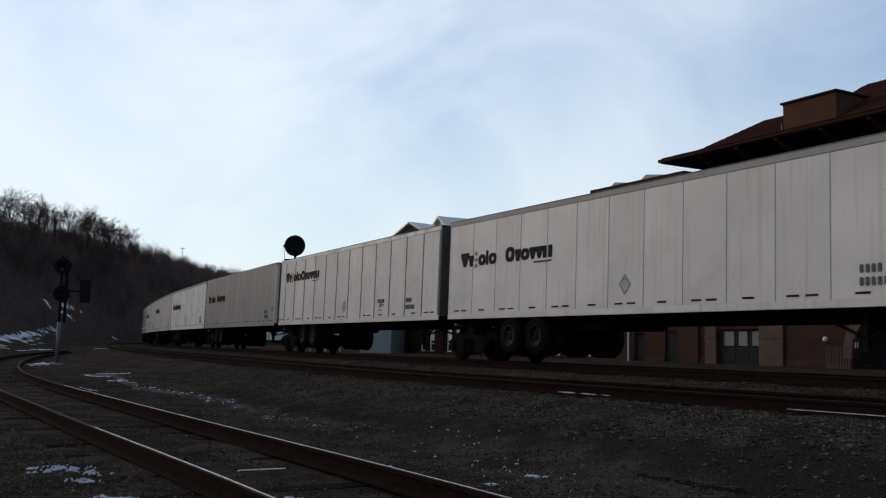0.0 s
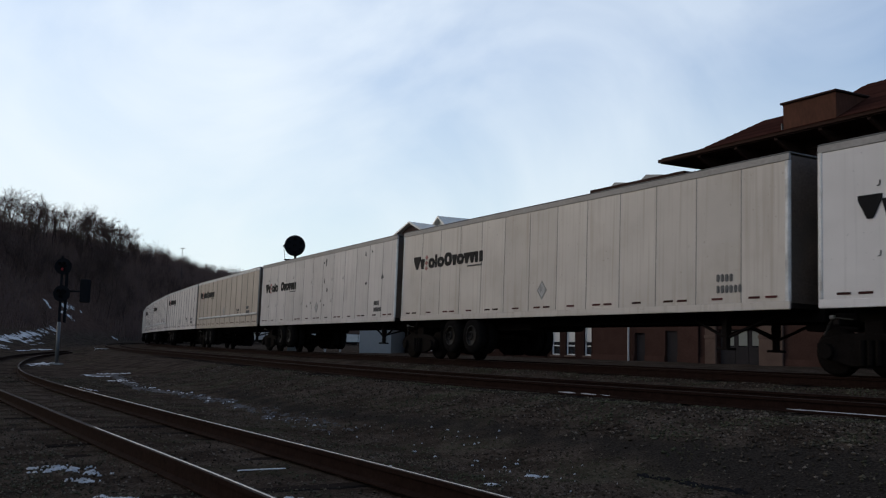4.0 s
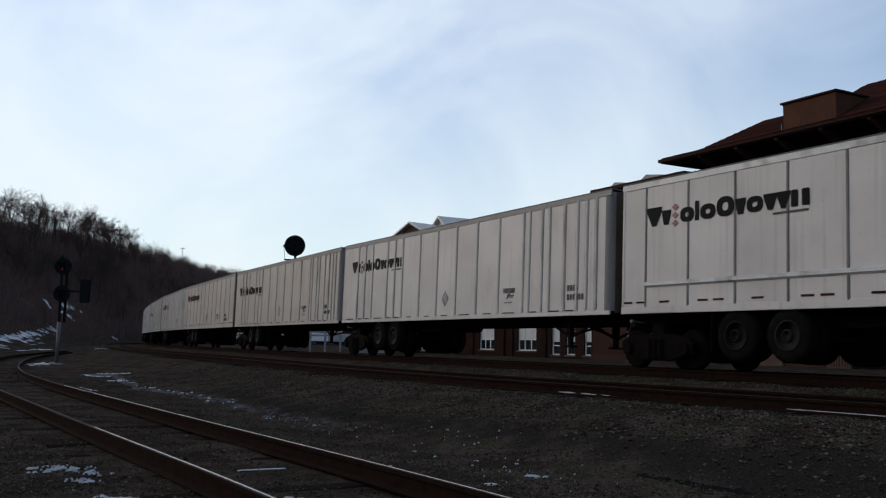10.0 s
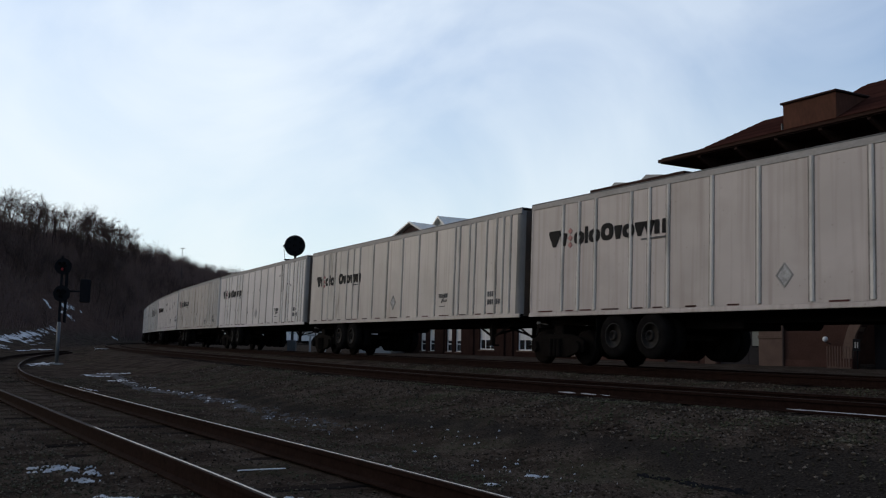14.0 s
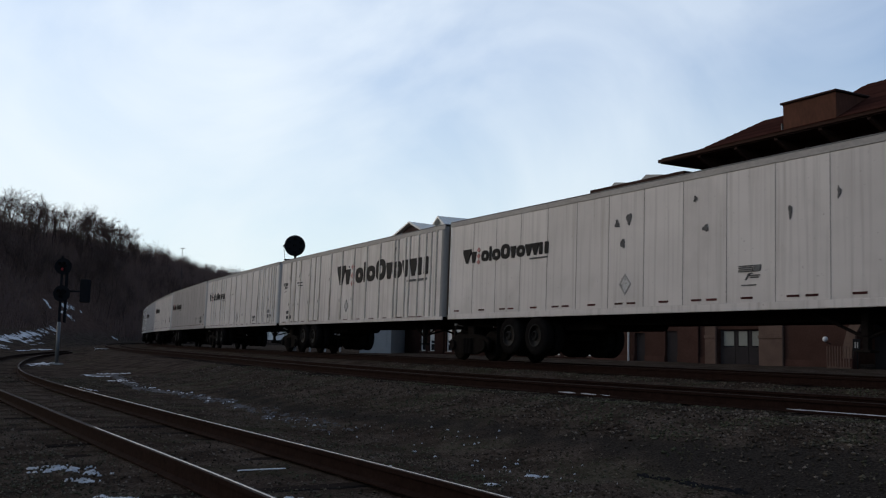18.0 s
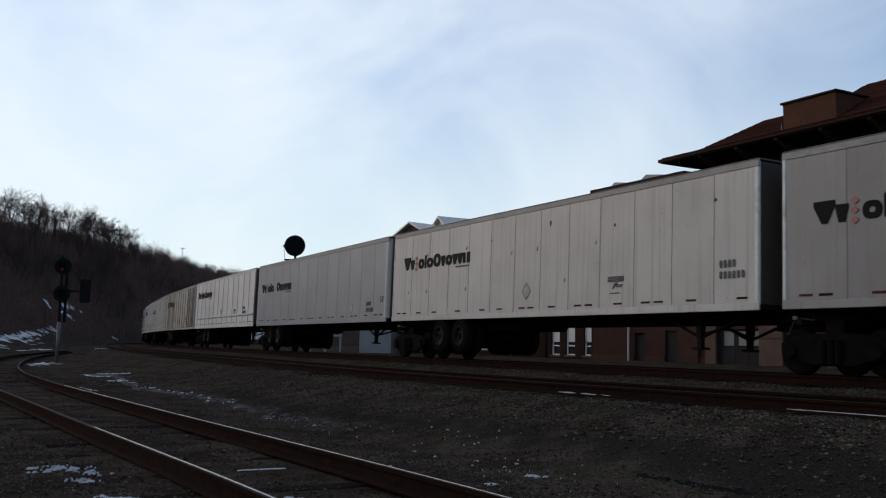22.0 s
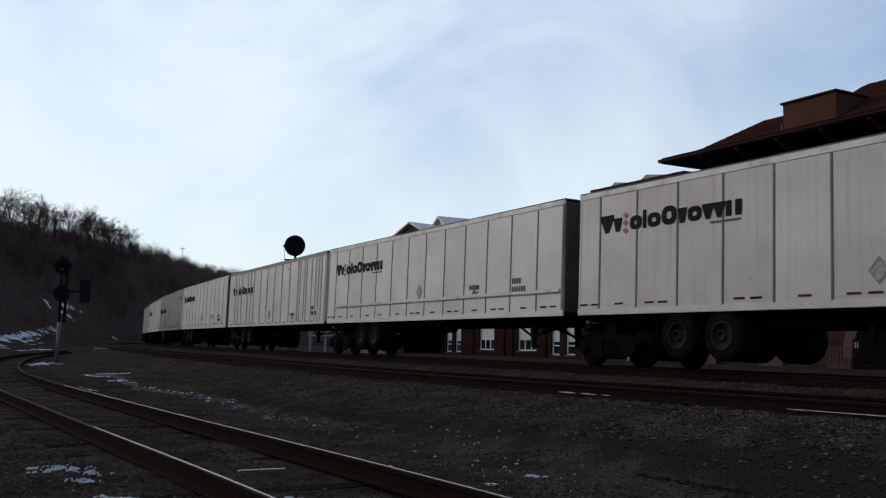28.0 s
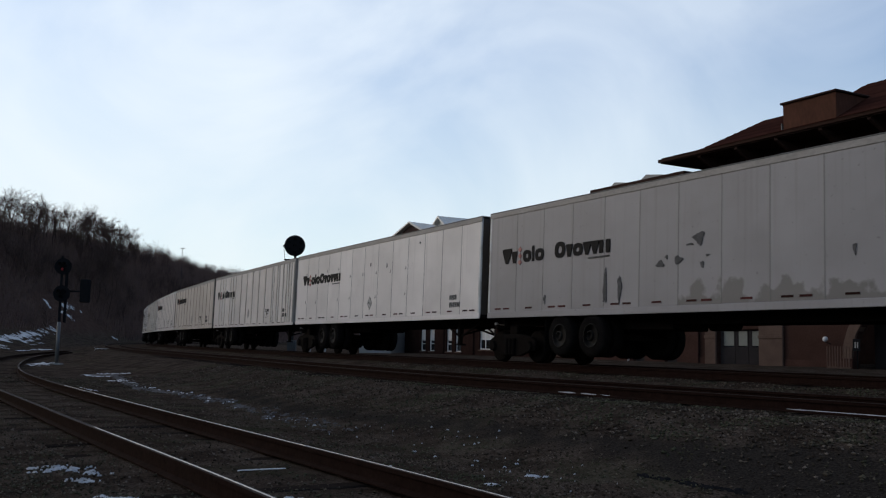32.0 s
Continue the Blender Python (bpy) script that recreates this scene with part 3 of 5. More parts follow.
def hat_post(width, proud, material):
    def make():
        bm = bmesh.new()
        w = width / 2
        e = 0.024 if proud > 0.02 else 0.008 if proud > 0.01 else 0.0
        out = [(-w, -1.286), (-w * 0.55, NEAR - proud), (w * 0.55, NEAR - proud), (w, -1.286)]
        if e:
            out = [(-w - e, -1.286), (-w - e, NEAR - 0.001), (-w, NEAR - 0.001), *out[1:3], (w, NEAR - 0.001), (w + e, NEAR - 0.001), (w + e, -1.286)]
        n = len(out)
        lo = [bm.verts.new((x, y, Z0 + 0.13)) for x, y in out]
        hi = [bm.verts.new((x, y, Z1 - 0.145)) for x, y in out]
        for k in range(n):
            j = (k + 1) % n
            bm.faces.new((lo[k], lo[j], hi[j], hi[k]))
        bm.faces.new(lo), bm.faces.new(hi[::-1])
        me = done("post", bm, material)
        # flanges beside the post carry its shade line in their colour
        me.materials.append(M_POSTSHADE_SOFT if "bright" in material.name else M_POSTSHADE)
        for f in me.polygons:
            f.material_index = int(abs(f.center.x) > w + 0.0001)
        return me
    return kept(("post", width, proud, material.name), make)


# plain wedges, bars and loops in place of the fleet's mark: kind, advance, width
MARK = [("tall_wedge", 0.44, 0.43), ("wedge", 0.29, 0.25), ("dots", 0.23, 0.17), ("loop", 0.40, 0.36), ("tall", 0.14, 0.095), ("loop", 0.42, 0.38),
        ("space", 0.0, 0.0), ("big_loop", 0.46, 0.42), ("wedge", 0.27, 0.24), ("loop", 0.39, 0.37), ("twin_wedge", 0.60, 0.58), ("pair", 0.40, 0.38)]


def slab(bm, pts, y0, y1):
    prism(bm, pts, y0, y1)
    return bm


def rounded(a, b, c, d, k):
    return [(a + k, c), (b - k, c), (b, c + k), (b, d - k), (b - k, d), (a + k, d), (a, d - k), (a, c + k)]


def loop_shape(x, w, z0, z1, t, y0, y1):
    """A plain rounded loop."""
    bm = bmesh.new()
    n = 20
    cx, cz, a, b = x + w / 2, (z0 + z1) / 2, w / 2, (z1 - z0) / 2

    def ring(ra, rb, y):
        out = []
        for k in range(n):
            q = math.tau * k / n
            c, d = math.cos(q), math.sin(q)
            out.append(bm.verts.new((cx + math.copysign(abs(c) ** 0.8, c) * ra, y, cz + math.copysign(abs(d) ** 0.8, d) * rb)))
        return out
    vo, vi, wo, wi = ring(a, b, y0), ring(a - t, b - t * 0.85, y0), ring(a, b, y1), ring(a - t, b - t * 0.85, y1)
    for k in range(n):
        j = (k + 1) % n
        bm.faces.new((vo[k], vo[j], vi[j], vi[k]))
        bm.faces.new((vo[j], vo[k], wo[k], wo[j]))
        bm.faces.new((vi[k], vi[j], wi[j], wi[k]))
    return bm


def mark_shapes(x, z, cap, gap, total, ink, accent):
    """A row of plain dark shapes, and a small stack of three lozenges."""
    k = total / (sum(a for _, a, _ in MARK) + gap)
    out = []
    y0, y1 = NEAR - 0.016, -1.28
    low = cap * 0.77

    def bar(a, b, c, d, m):
        out.append(done("mark_shape", slab(bmesh.new(), rounded(a, b, c, d, min((b - a) * 0.12, (d - c) * 0.3)), y0, y1), m))

    def wedge(a, b, c, d, foot):
        mid = (a + b) / 2
        out.append(done("mark_shape", slab(bmesh.new(), [(mid - foot, c), (mid + foot, c), (b, d - (d - c) * 0.22), (b, d), (a, d), (a, d - (d - c) * 0.22)], y0, y1), ink))
    for kind, a, w in MARK:
        w, t = w * k, 0.118 * k
        if kind == "tall":
            bar(x, x + w, z, z + cap, ink)
        elif kind == "tall_wedge":
            wedge(x, x + w, z, z + cap, 0.055 * k)
        elif kind == "wedge":
            wedge(x, x + w, z, z + low, 0.06 * k)
        elif kind == "twin_wedge":
            wedge(x, x + w * 0.5, z, z + low, 0.05 * k), wedge(x + w * 0.5, x + w, z, z + low, 0.05 * k)
        elif kind == "pair":
            bar(x, x + w * 0.36, z, z + low, ink), bar(x + w * 0.60, x + w, z, z + low, ink)
        elif kind == "loop":
            out.append(done("mark_shape", loop_shape(x, w, z, z + low, t, y0, y1), ink))
        elif kind == "big_loop":
            out.append(done("mark_shape", loop_shape(x, w, z, z + cap, t * 1.1, y0, y1), ink))
        elif kind == "dots":
            for j in range(3):
                c, r = z + cap * (0.02 + 0.42 * j), w * 0.5
                out.append(done("mark_lozenge", slab(bmesh.new(), [(x + r, c - r * 0.8), (x + 2 * r, c), (x + r, c + r * 0.8), (x, c)], y0, y1), accent))
        elif kind == "space":
            x += gap * k
        x += a * k
    # the small word under the end of the row is one plain bar
    bar(x - 0.80 * k, x - 0.04 * k, z - cap * 0.24, z - cap * 0.15, M_INK_FADED)
    return out


def carrier_mark():
    """The railway's small mark as plain shapes: a hatched band with a solid end, and a slanting figure under it."""
    bm = bmesh.new()
    y0, y1 = NEAR - 0.015, -1.28
    for k in range(4):
        slab(bm, [(0.0, 0.035 * k), (0.36, 0.035 * k), (0.36, 0.035 * k + 0.021), (0.0, 0.035 * k + 0.021)], y0, y1)
    slab(bm, [(0.37, 0.0), (0.55, 0.0), (0.57, 0.126), (0.39, 0.126)], y0, y1)
    slab(bm, [(0.17, -0.16), (0.20, -0.16), (0.27, -0.055), (0.36, -0.04), (0.33, -0.02), (0.25, -0.03)], y0, y1)
    return done("carrier_mark", bm, M_INK_FADED)


def plain_bar(x, z, w, h):
    return slab(bmesh.new(), rounded(x, x + w, z, z + h, h * 0.15), NEAR - 0.015, -1.28)


def lozenge(x, z, r):
    """A hollow diamond-shaped placard frame."""
    bm = bmesh.new()
    y0, y1 = NEAR - 0.012, -1.28
    o = [(x, z - r), (x + r * 0.85, z), (x, z + r), (x - r * 0.85, z)]
    i = [(x + (px - x) * 0.82, z + (pz - z) * 0.82) for px, pz in o]
    vo, vi = [bm.verts.new((px, y0, pz)) for px, pz in o], [bm.verts.new((px, y0, pz)) for px, pz in i]
    wo, wi = [bm.verts.new((px, y1, pz)) for px, pz in o], [bm.verts.new((px, y1, pz)) for px, pz in i]
    for k in range(4):
        j = (k + 1) % 4
        bm.faces.new((vo[k], vo[j], vi[j], vi[k])), bm.faces.new((vo[j], vo[k], wo[k], wo[j])), bm.faces.new((vi[k], vi[j], wi[j], wi[k]))
    return bm


def scuff(x, z, w, h, rng, depth=0.014):
    """A torn patch of bare metal."""
    pts = []
    n = 19
    for k in range(n):
        a = k * math.tau / n
        r = rng.uniform(0.62, 1.0) * (0.85 + 0.2 * math.sin(a * 3 + x * 7))
        pts.append((x + math.cos(a) * w * r, z + math.sin(a) * h * r))
    bm = bmesh.new()
    slab(bm, pts, NEAR - depth, -1.28)
    return bm


def tyre_mesh():
    bm = bmesh.new()
    lathe(bm, [(-0.14, 0.29), (-0.15, 0.40), (-0.125, 0.485), (-0.09, 0.505), (0.09, 0.505), (0.125, 0.485), (0.15, 0.40), (0.14, 0.29)], sides=26)
    return done("tyre", bm, M_TYRE, True)


def rim_mesh():
    bm = bmesh.new()
    lathe(bm, [(-0.145, 0.295), (-0.155, 0.27), (-0.10, 0.23), (-0.06, 0.14), (-0.17, 0.12), (-0.19, 0.09), (0.12, 0.09), (0.12, 0.29)], sides=20)
    return done("rim", bm, M_RIM, True)


def rail_wheel_mesh():
    bm = bmesh.new()
    lathe(bm, [(-0.075, 0.13), (-0.07, 0.36), (-0.068, 0.415), (0.045, 0.42), (0.062, 0.445), (0.075, 0.44), (0.075, 0.36), (0.055, 0.14)], sides=26)
    return done("rail_wheel", bm, M_BOGIE, True)


def side_frame_mesh():
    bm = bmesh.new()
    prism(bm, [(-1.12, 0.56), (-1.08, 0.30), (-0.72, 0.28), (-0.42, 0.16), (0.42, 0.16), (0.72, 0.28), (1.08, 0.30), (1.12, 0.56),
               (0.95, 0.66), (0.50, 0.74), (-0.50, 0.74), (-0.95, 0.66)], -0.06, 0.06)
    bmesh.ops.bevel(bm, geom=bm.edges[:], offset=0.02, segments=1, affect="EDGES")
    for x in (-0.16, 0.0, 0.16):
        lathe(bm, [(0.20 - 0.0, 0.065), (0.62, 0.065)], (x, -0.08, 0), "Z", 8)
    for x in (-0.875, 0.875):
        lathe(bm, [(-0.13, 0.13), (-0.06, 0.15)], (x, 0, 0.42), "Y", 12)
    return done("side_frame", bm, M_BOGIE)


def build_trailer(spec, mark_h, rng):
    """One road trailer with its raised road wheels and the rail bogie under its rear."""
    style, paint, mark, extras, label = spec
    p = PAINT[paint]
    t = tagged(new("road_trailer"), label, "trailer", group="trailers of the train")
    front = 16.03 if style == "close" else 15.87
    curve = 0.15 if style == "close" or "53" in extras else 0.05
    high = "high" in extras
    piece("body", mesh_box("body", p, (REAR, front - curve, -1.286, 1.286, Z0 + 0.1, Z1 - 0.05)), t)
    piece("roof", mesh_box("roof", M_ROOF, (REAR - 0.01, front + 0.01, -1.309, 1.309, Z1 - 0.016, Z1 + 0.012), 0.006), t)
    for y in (NEAR - 0.012, HALF - 0.03):
        piece("top_rail", mesh_box("top_rail", M_RAILTRIM if style in ("rib", "rail") and paint != "cream" else M_TOPRAIL, (REAR - 0.012, front + 0.012, y, y + 0.042, Z1 - 0.150, Z1 - 0.018), 0.008), t)
        piece("bottom_rail", mesh_box("bottom_rail", p, (REAR - 0.012, front + 0.012, y, y + 0.042, Z0, Z0 + 0.155 if style != "close" else Z0 + 0.10), 0.01), t)
    posts = POSTS["rib" if style in ("rib", "rail") else style]
    edges = [REAR + 0.07] + posts + [front - curve - 0.04]
    pm = {"smooth": (0.026, 0.003, M_SEAM), "rib": (0.048, 0.014, M_POST["mid"]), "rail": (0.048, 0.014, M_POST["mid"]), "close": (0.10, 0.030, M_POST["dirty" if paint == "rusty" else "bright" if paint in ("white", "clean", "pale", "dull") else "light"])}[style]
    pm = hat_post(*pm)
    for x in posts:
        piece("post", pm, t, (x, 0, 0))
    for a, b in zip(edges, edges[1:]):
        w = round(b - a - 0.02, 3)
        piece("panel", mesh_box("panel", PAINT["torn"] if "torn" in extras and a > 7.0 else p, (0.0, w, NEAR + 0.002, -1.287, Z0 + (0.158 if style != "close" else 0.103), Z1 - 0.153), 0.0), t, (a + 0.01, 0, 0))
    piece("corner_post", mesh_box("corner_post", M_RAILTRIM if style == "smooth" else p, (-0.04, 0.05, NEAR - 0.010, -1.24, Z0 + 0.156, Z1 - 0.106), 0.02), t, (REAR + 0.035, 0, 0))
    nose = M_NOSECAP if "53" in extras or "low" in extras else M_RAILTRIM if style == "smooth" else M_POST["light" if paint == "dull" else "mid"]
    for side in (-1, 1):
        piece("nose_corner", kept(("nose", front, curve, side, nose.name), lambda: nose_corner(front, curve, side, nose)), t)
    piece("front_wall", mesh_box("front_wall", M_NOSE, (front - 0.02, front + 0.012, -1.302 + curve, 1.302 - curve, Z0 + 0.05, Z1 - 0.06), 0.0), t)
    for y in (-1.27, 0.01):
        d = piece("door", mesh_box("door", p, (REAR - 0.045, REAR, y, y + 1.26, Z0 + 0.12, Z1 - 0.12), 0.01), t)
        for dy in (0.35, 0.9):
            piece("lock_rod", kept(("rod", y, dy), lambda: done("lock_rod", tube(bmesh.new(), (REAR - 0.07, y + dy, Z0 + 0.05), (REAR - 0.07, y + dy, Z1 - 0.08), 0.017, sides=6), M_SEAM)), d)
    if style == "rail":
        piece("rub_rail", kept("rub", lambda: done("rub_rail", prism_x(bmesh.new(), [(NEAR - 0.002, 0.565), (NEAR - 0.03, 0.60), (NEAR - 0.05, 0.605), (NEAR - 0.05, 0.66), (NEAR - 0.002, 0.69)], 0.62, 15.74), M_RAILTRIM)), t)
    # tape strips along the lower edge, one and two by turns from bay to bay
    tz = Z0 + (0.115 if style == "close" else 0.225)
    for k, (a, b) in enumerate(zip(edges, edges[1:])):
        if b - a < 0.45:
            continue
        if style == "close":
            w = min(rng.choice((0.3, 0.42, 0.6)), b - a - 0.2)
            spots = [((a + b - w) / 2 + rng.uniform(-0.06, 0.06), w)]
        elif k % 2:
            spots = [((a + b) / 2 - 0.15 + rng.uniform(-0.08, 0.08), 0.29)]
        else:
            spots = [((a + b) / 2 - 0.35, 0.28), ((a + b) / 2 + 0.07, 0.28)]
        for x, w in spots:
            if rng.random() < 0.93:
                piece("tape_strip", mesh_box("tape_strip", M_TAPE, (0.0, w, NEAR - 0.009, -1.286, tz, tz + (0.03 if style == "close" else 0.042))), t, (x, 0, 0))
    # fleet mark
    if mark == "big":
        shapes = (6.97, Z0 + mark_h - 0.37, 0.74, 0.0, 8.02)
    else:
        cap = 0.41
        shapes = (0.66, Z0 + mark_h - cap / 2, cap, 0.0, 4.31) if mark == "plain" else (0.55, Z0 + mark_h - cap / 2, cap, 0.42, 4.58)
    row = kept(("mark", shapes), lambda: mark_shapes(*shapes, M_INK, M_RED))
    for me in row:
        piece(me.name.split(".")[0], me, t)
    # fleet number and notices as plain bars
    nx, nz = (13.50, 0.68 if style == "rail" else 0.38) if style in ("rib", "rail") else (14.37, 0.38) if style == "close" else (14.86, 0.64) if high else (14.06, 0.36)
    if mark == "big":
        nx, nz = 0.82, 0.26
    bar = kept("number_bar", lambda: done("number_bar", plain_bar(0, 0, 0.068, 0.155), M_NUMBER))
    for k, count in ((0, 6), (1, 4)):
        for j in range(count):
            piece("number_bar", bar, t, (nx + 0.116 * j, 0, Z0 + nz + 0.222 * k))
    if style != "smooth" or high:
        lx, lz = {"rib": (11.15, 0.66), "rail": (11.17, 0.84), "close": (11.40, 0.40 if "low" in extras else 0.67), "smooth": (11.34, 0.75)}[style]
        if mark == "big":
            lx, lz = 0.25, 1.75
        piece("carrier_mark", kept("carrier", carrier_mark), t, (lx, 0, Z0 + lz), "faded hatched mark")
        for k, (dx, dz, w) in enumerate(((0.28, -0.085, 0.26), (0.30, -0.125, 0.2), (0.08, -0.27, 0.36))):
            piece("notice_bar", kept(("notice", k), lambda: done("notice_bar", plain_bar(0, 0, w, 0.022), M_INK_FADED)), t, (lx + dx, 0, Z0 + lz + dz))
    if mark == "big":
        for k, (x, z, w, h) in enumerate(((2.1, 1.78, 0.7, 0.05), (2.25, 1.66, 0.6, 0.04))):
            piece("notice_bar", kept(("rear_notice", k), lambda: done("notice_bar", plain_bar(x, Z0 + z, w, h), M_INK_FADED)), t)
    px, pz = {"smooth": (7.95, 0.68), "rib": (7.93, 0.62), "rail": (7.93, 0.92), "close": (8.05, 0.50 if "low" in extras else 0.64)}[style]
    if "53" in extras:
        px, pz = 12.58, 0.53
    if "torn" not in extras:
        piece("placard_holder", kept("placard", lambda: done("placard_holder", lozenge(0, 0, 0.24), M_POST["holder"])), t, (px, 0, Z0 + pz))
        piece("placard", kept("plate", lambda: done("placard", slab(bmesh.new(), [(0, -0.19), (0.16, 0), (0, 0.19), (-0.16, 0)], NEAR - 0.006, -1.28), M_PLACARD)), t, (px, 0, Z0 + pz))
    for e in extras:
        if e == "53":
            cu = bpy.data.curves.new("size_figure", "FONT")
            cu.body, cu.size, cu.extrude = "53'", 0.30, 0.002
            tmp = bpy.data.objects.new("size_figure", cu)
            me = kept("fiftythree", lambda: bpy.data.meshes.new_from_object(tmp))
            if not me.materials:
                me.materials.append(M_INK)
            bpy.data.objects.remove(tmp)
            f = piece("size_figure", me, t, (15.30, NEAR - 0.012, Z0 + 0.68))
            f.rotation_euler = (radians(90), 0, 0)
        elif e == "dents":
            ring = kept("tie_ring", lambda: done("tie_ring", tie_hook(), M_POST["mid"]))
            for x in posts[:9]:
                for z in (0.92, 1.75 + 0.35 * (x < 5)):
                    if rng.random() < 0.7:
                        piece("tie_ring", ring, t, (x - 0.16, 0, Z0 + z + rng.uniform(-0.03, 0.03)))
            # dents are drawn as small flat dark patches
            for _ in range(4):
                part("dent", scuff(rng.uniform(6.0, 15.4), Z0 + rng.uniform(0.45, 2.6), rng.uniform(0.03, 0.08), rng.uniform(0.03, 0.09), rng), M_SCUFF, t)
        elif e == "torn":
            for x, z, w, h in ((4.95, 0.62, 0.10, 0.50), (5.47, 0.60, 0.10, 0.42), (2.55, 0.45, 0.06, 0.14), (6.8, 1.06, 0.16, 0.10), (7.0, 1.2, 0.05, 0.06), (7.35, 1.12, 0.16, 0.12),
                               (7.95, 1.53, 0.20, 0.19), (7.7, 1.42, 0.16, 0.03), (8.05, 0.98, 0.07, 0.10), (8.2, 1.16, 0.08, 0.03), (11.64, 1.02, 0.05, 0.13), (15.69, 0.86, 0.09, 0.09)):
                part("torn_patch", scuff(x, Z0 + z, w, h, rng), M_SCUFF, t, "bare grey scraped metal patch")
            for j in range(8):
                piece("number_bar", bar, t, (14.50 + 0.118 * j + 0.1 * (j > 3), 0, Z0 + 2.22))
        elif e == "patches":
            for x, w in ((1.9, 0.34), (2.9, 0.16)):
                part("repair_panel", box(bmesh.new(), x - w, x + w, NEAR - 0.006, -1.286, Z0 + 0.2, Z1 - 0.12), M_POST["light"], t, "greyer replaced side panel")
        elif e == "scraped":
            for _ in range(7):
                part("scrape", scuff(rng.uniform(6, 15), Z0 + rng.uniform(1.3, 2.5), rng.uniform(0.05, 0.12), rng.uniform(0.06, 0.22), rng), M_SCUFF, t, "dark scrape in the paint")
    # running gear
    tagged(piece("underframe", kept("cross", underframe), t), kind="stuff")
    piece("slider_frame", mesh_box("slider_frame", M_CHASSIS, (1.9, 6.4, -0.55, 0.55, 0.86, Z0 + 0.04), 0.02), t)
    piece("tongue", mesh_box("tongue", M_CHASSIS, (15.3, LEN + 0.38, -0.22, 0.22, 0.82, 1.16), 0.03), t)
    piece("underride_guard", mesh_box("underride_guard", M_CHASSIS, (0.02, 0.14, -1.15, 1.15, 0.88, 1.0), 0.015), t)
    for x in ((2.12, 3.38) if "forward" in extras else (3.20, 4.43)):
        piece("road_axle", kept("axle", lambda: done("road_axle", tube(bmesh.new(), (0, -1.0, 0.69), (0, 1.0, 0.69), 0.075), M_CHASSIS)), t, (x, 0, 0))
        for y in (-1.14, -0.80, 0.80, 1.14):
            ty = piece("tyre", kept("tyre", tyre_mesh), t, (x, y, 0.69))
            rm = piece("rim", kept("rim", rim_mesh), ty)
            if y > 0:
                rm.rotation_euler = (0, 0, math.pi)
    for y in (-1.22, 0.66):
        piece("mud_flap", mesh_box("mud_flap", M_TYRE, (2.48, 2.50, y, y + 0.56, 0.36, 1.12)), t)
    for y in (-0.72, 0.72):
        leg = piece("landing_leg", kept("leg", landing_leg), t, (13.75, y, 0))
        piece("landing_foot", mesh_box("landing_foot", M_CHASSIS, (-0.15, 0.15, -0.13, 0.13, 0.42, 0.47), 0.01), leg)
    for me in kept("brace", leg_braces):
        piece("leg_brace", me, t)
    piece("air_tank", kept("tank", lambda: done("air_tank", lathe(bmesh.new(), [(6.8, 0.05), (6.85, 0.15), (7.6, 0.15), (7.65, 0.05)], (0, 0.2, 1.0), "X", 12), M_CHASSIS, True)), t)
    piece("air_hose", kept("hose", lambda: done("air_hose", tube(tube(bmesh.new(), (-0.30, -0.95, 0.72), (-0.05, -1.05, 1.02), 0.022, sides=6), (-0.05, -1.05, 1.02), (0.35, -1.05, 0.98), 0.016, sides=6), M_IRON)), t)
    piece("air_coupling", mesh_box("air_coupling", M_POST["mid"], (-0.10, 0.0, -1.10, -1.03, 0.99, 1.06), 0.015), t)
    # rail bogie under the joint
    c = 0.72
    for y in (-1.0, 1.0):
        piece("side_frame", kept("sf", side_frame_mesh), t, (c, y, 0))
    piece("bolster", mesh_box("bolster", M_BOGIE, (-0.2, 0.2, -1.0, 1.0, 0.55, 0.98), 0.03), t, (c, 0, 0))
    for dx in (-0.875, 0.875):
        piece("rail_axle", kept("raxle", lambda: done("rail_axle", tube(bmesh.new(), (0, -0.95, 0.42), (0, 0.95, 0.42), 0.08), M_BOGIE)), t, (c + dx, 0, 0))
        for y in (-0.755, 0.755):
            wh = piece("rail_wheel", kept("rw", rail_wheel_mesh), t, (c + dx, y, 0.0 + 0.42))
            if y > 0:
                wh.rotation_euler = (0, 0, math.pi)
    return t


def nose_corner(front, r, side, material):
    """The rounded upright corner at the trailer's front."""
    bm = bmesh.new()
    arc = [(front - r + math.sin(q) * r, side * (-NEAR - r + math.cos(q) * r)) for q in (math.pi / 2 * k / 8 for k in range(9))]
    arc = arc + [(front - r, side * (-NEAR - r))]
    arc = [(front - r - 0.05, side * (-NEAR))] + arc + [(front - r - 0.05, side * (-NEAR - r))]
    lo, hi = [bm.verts.new((x, y, Z0 + 0.10)) for x, y in arc], [bm.verts.new((x, y, Z1 - 0.06)) for x, y in arc]
    for k in range(len(arc)):
        j = (k + 1) % len(arc)
        bm.faces.new((lo[k], lo[j], hi[j], hi[k]))
    bm.faces.new(lo), bm.faces.new(hi)
    return done("nose_corner", bm, material, False)


def prism_x(bm, pts, x0, x1):
    """An outline in y and height above the side's lower edge, given length in x."""
    a, b = [bm.verts.new((x0, y, Z0 + z)) for y, z in pts], [bm.verts.new((x1, y, Z0 + z)) for y, z in pts]
    bm.faces.new(a), bm.faces.new(b[::-1])
    for k in range(len(pts)):
        j = (k + 1) % len(pts)
        bm.faces.new((a[j], a[k], b[k], b[j]))
    return bm


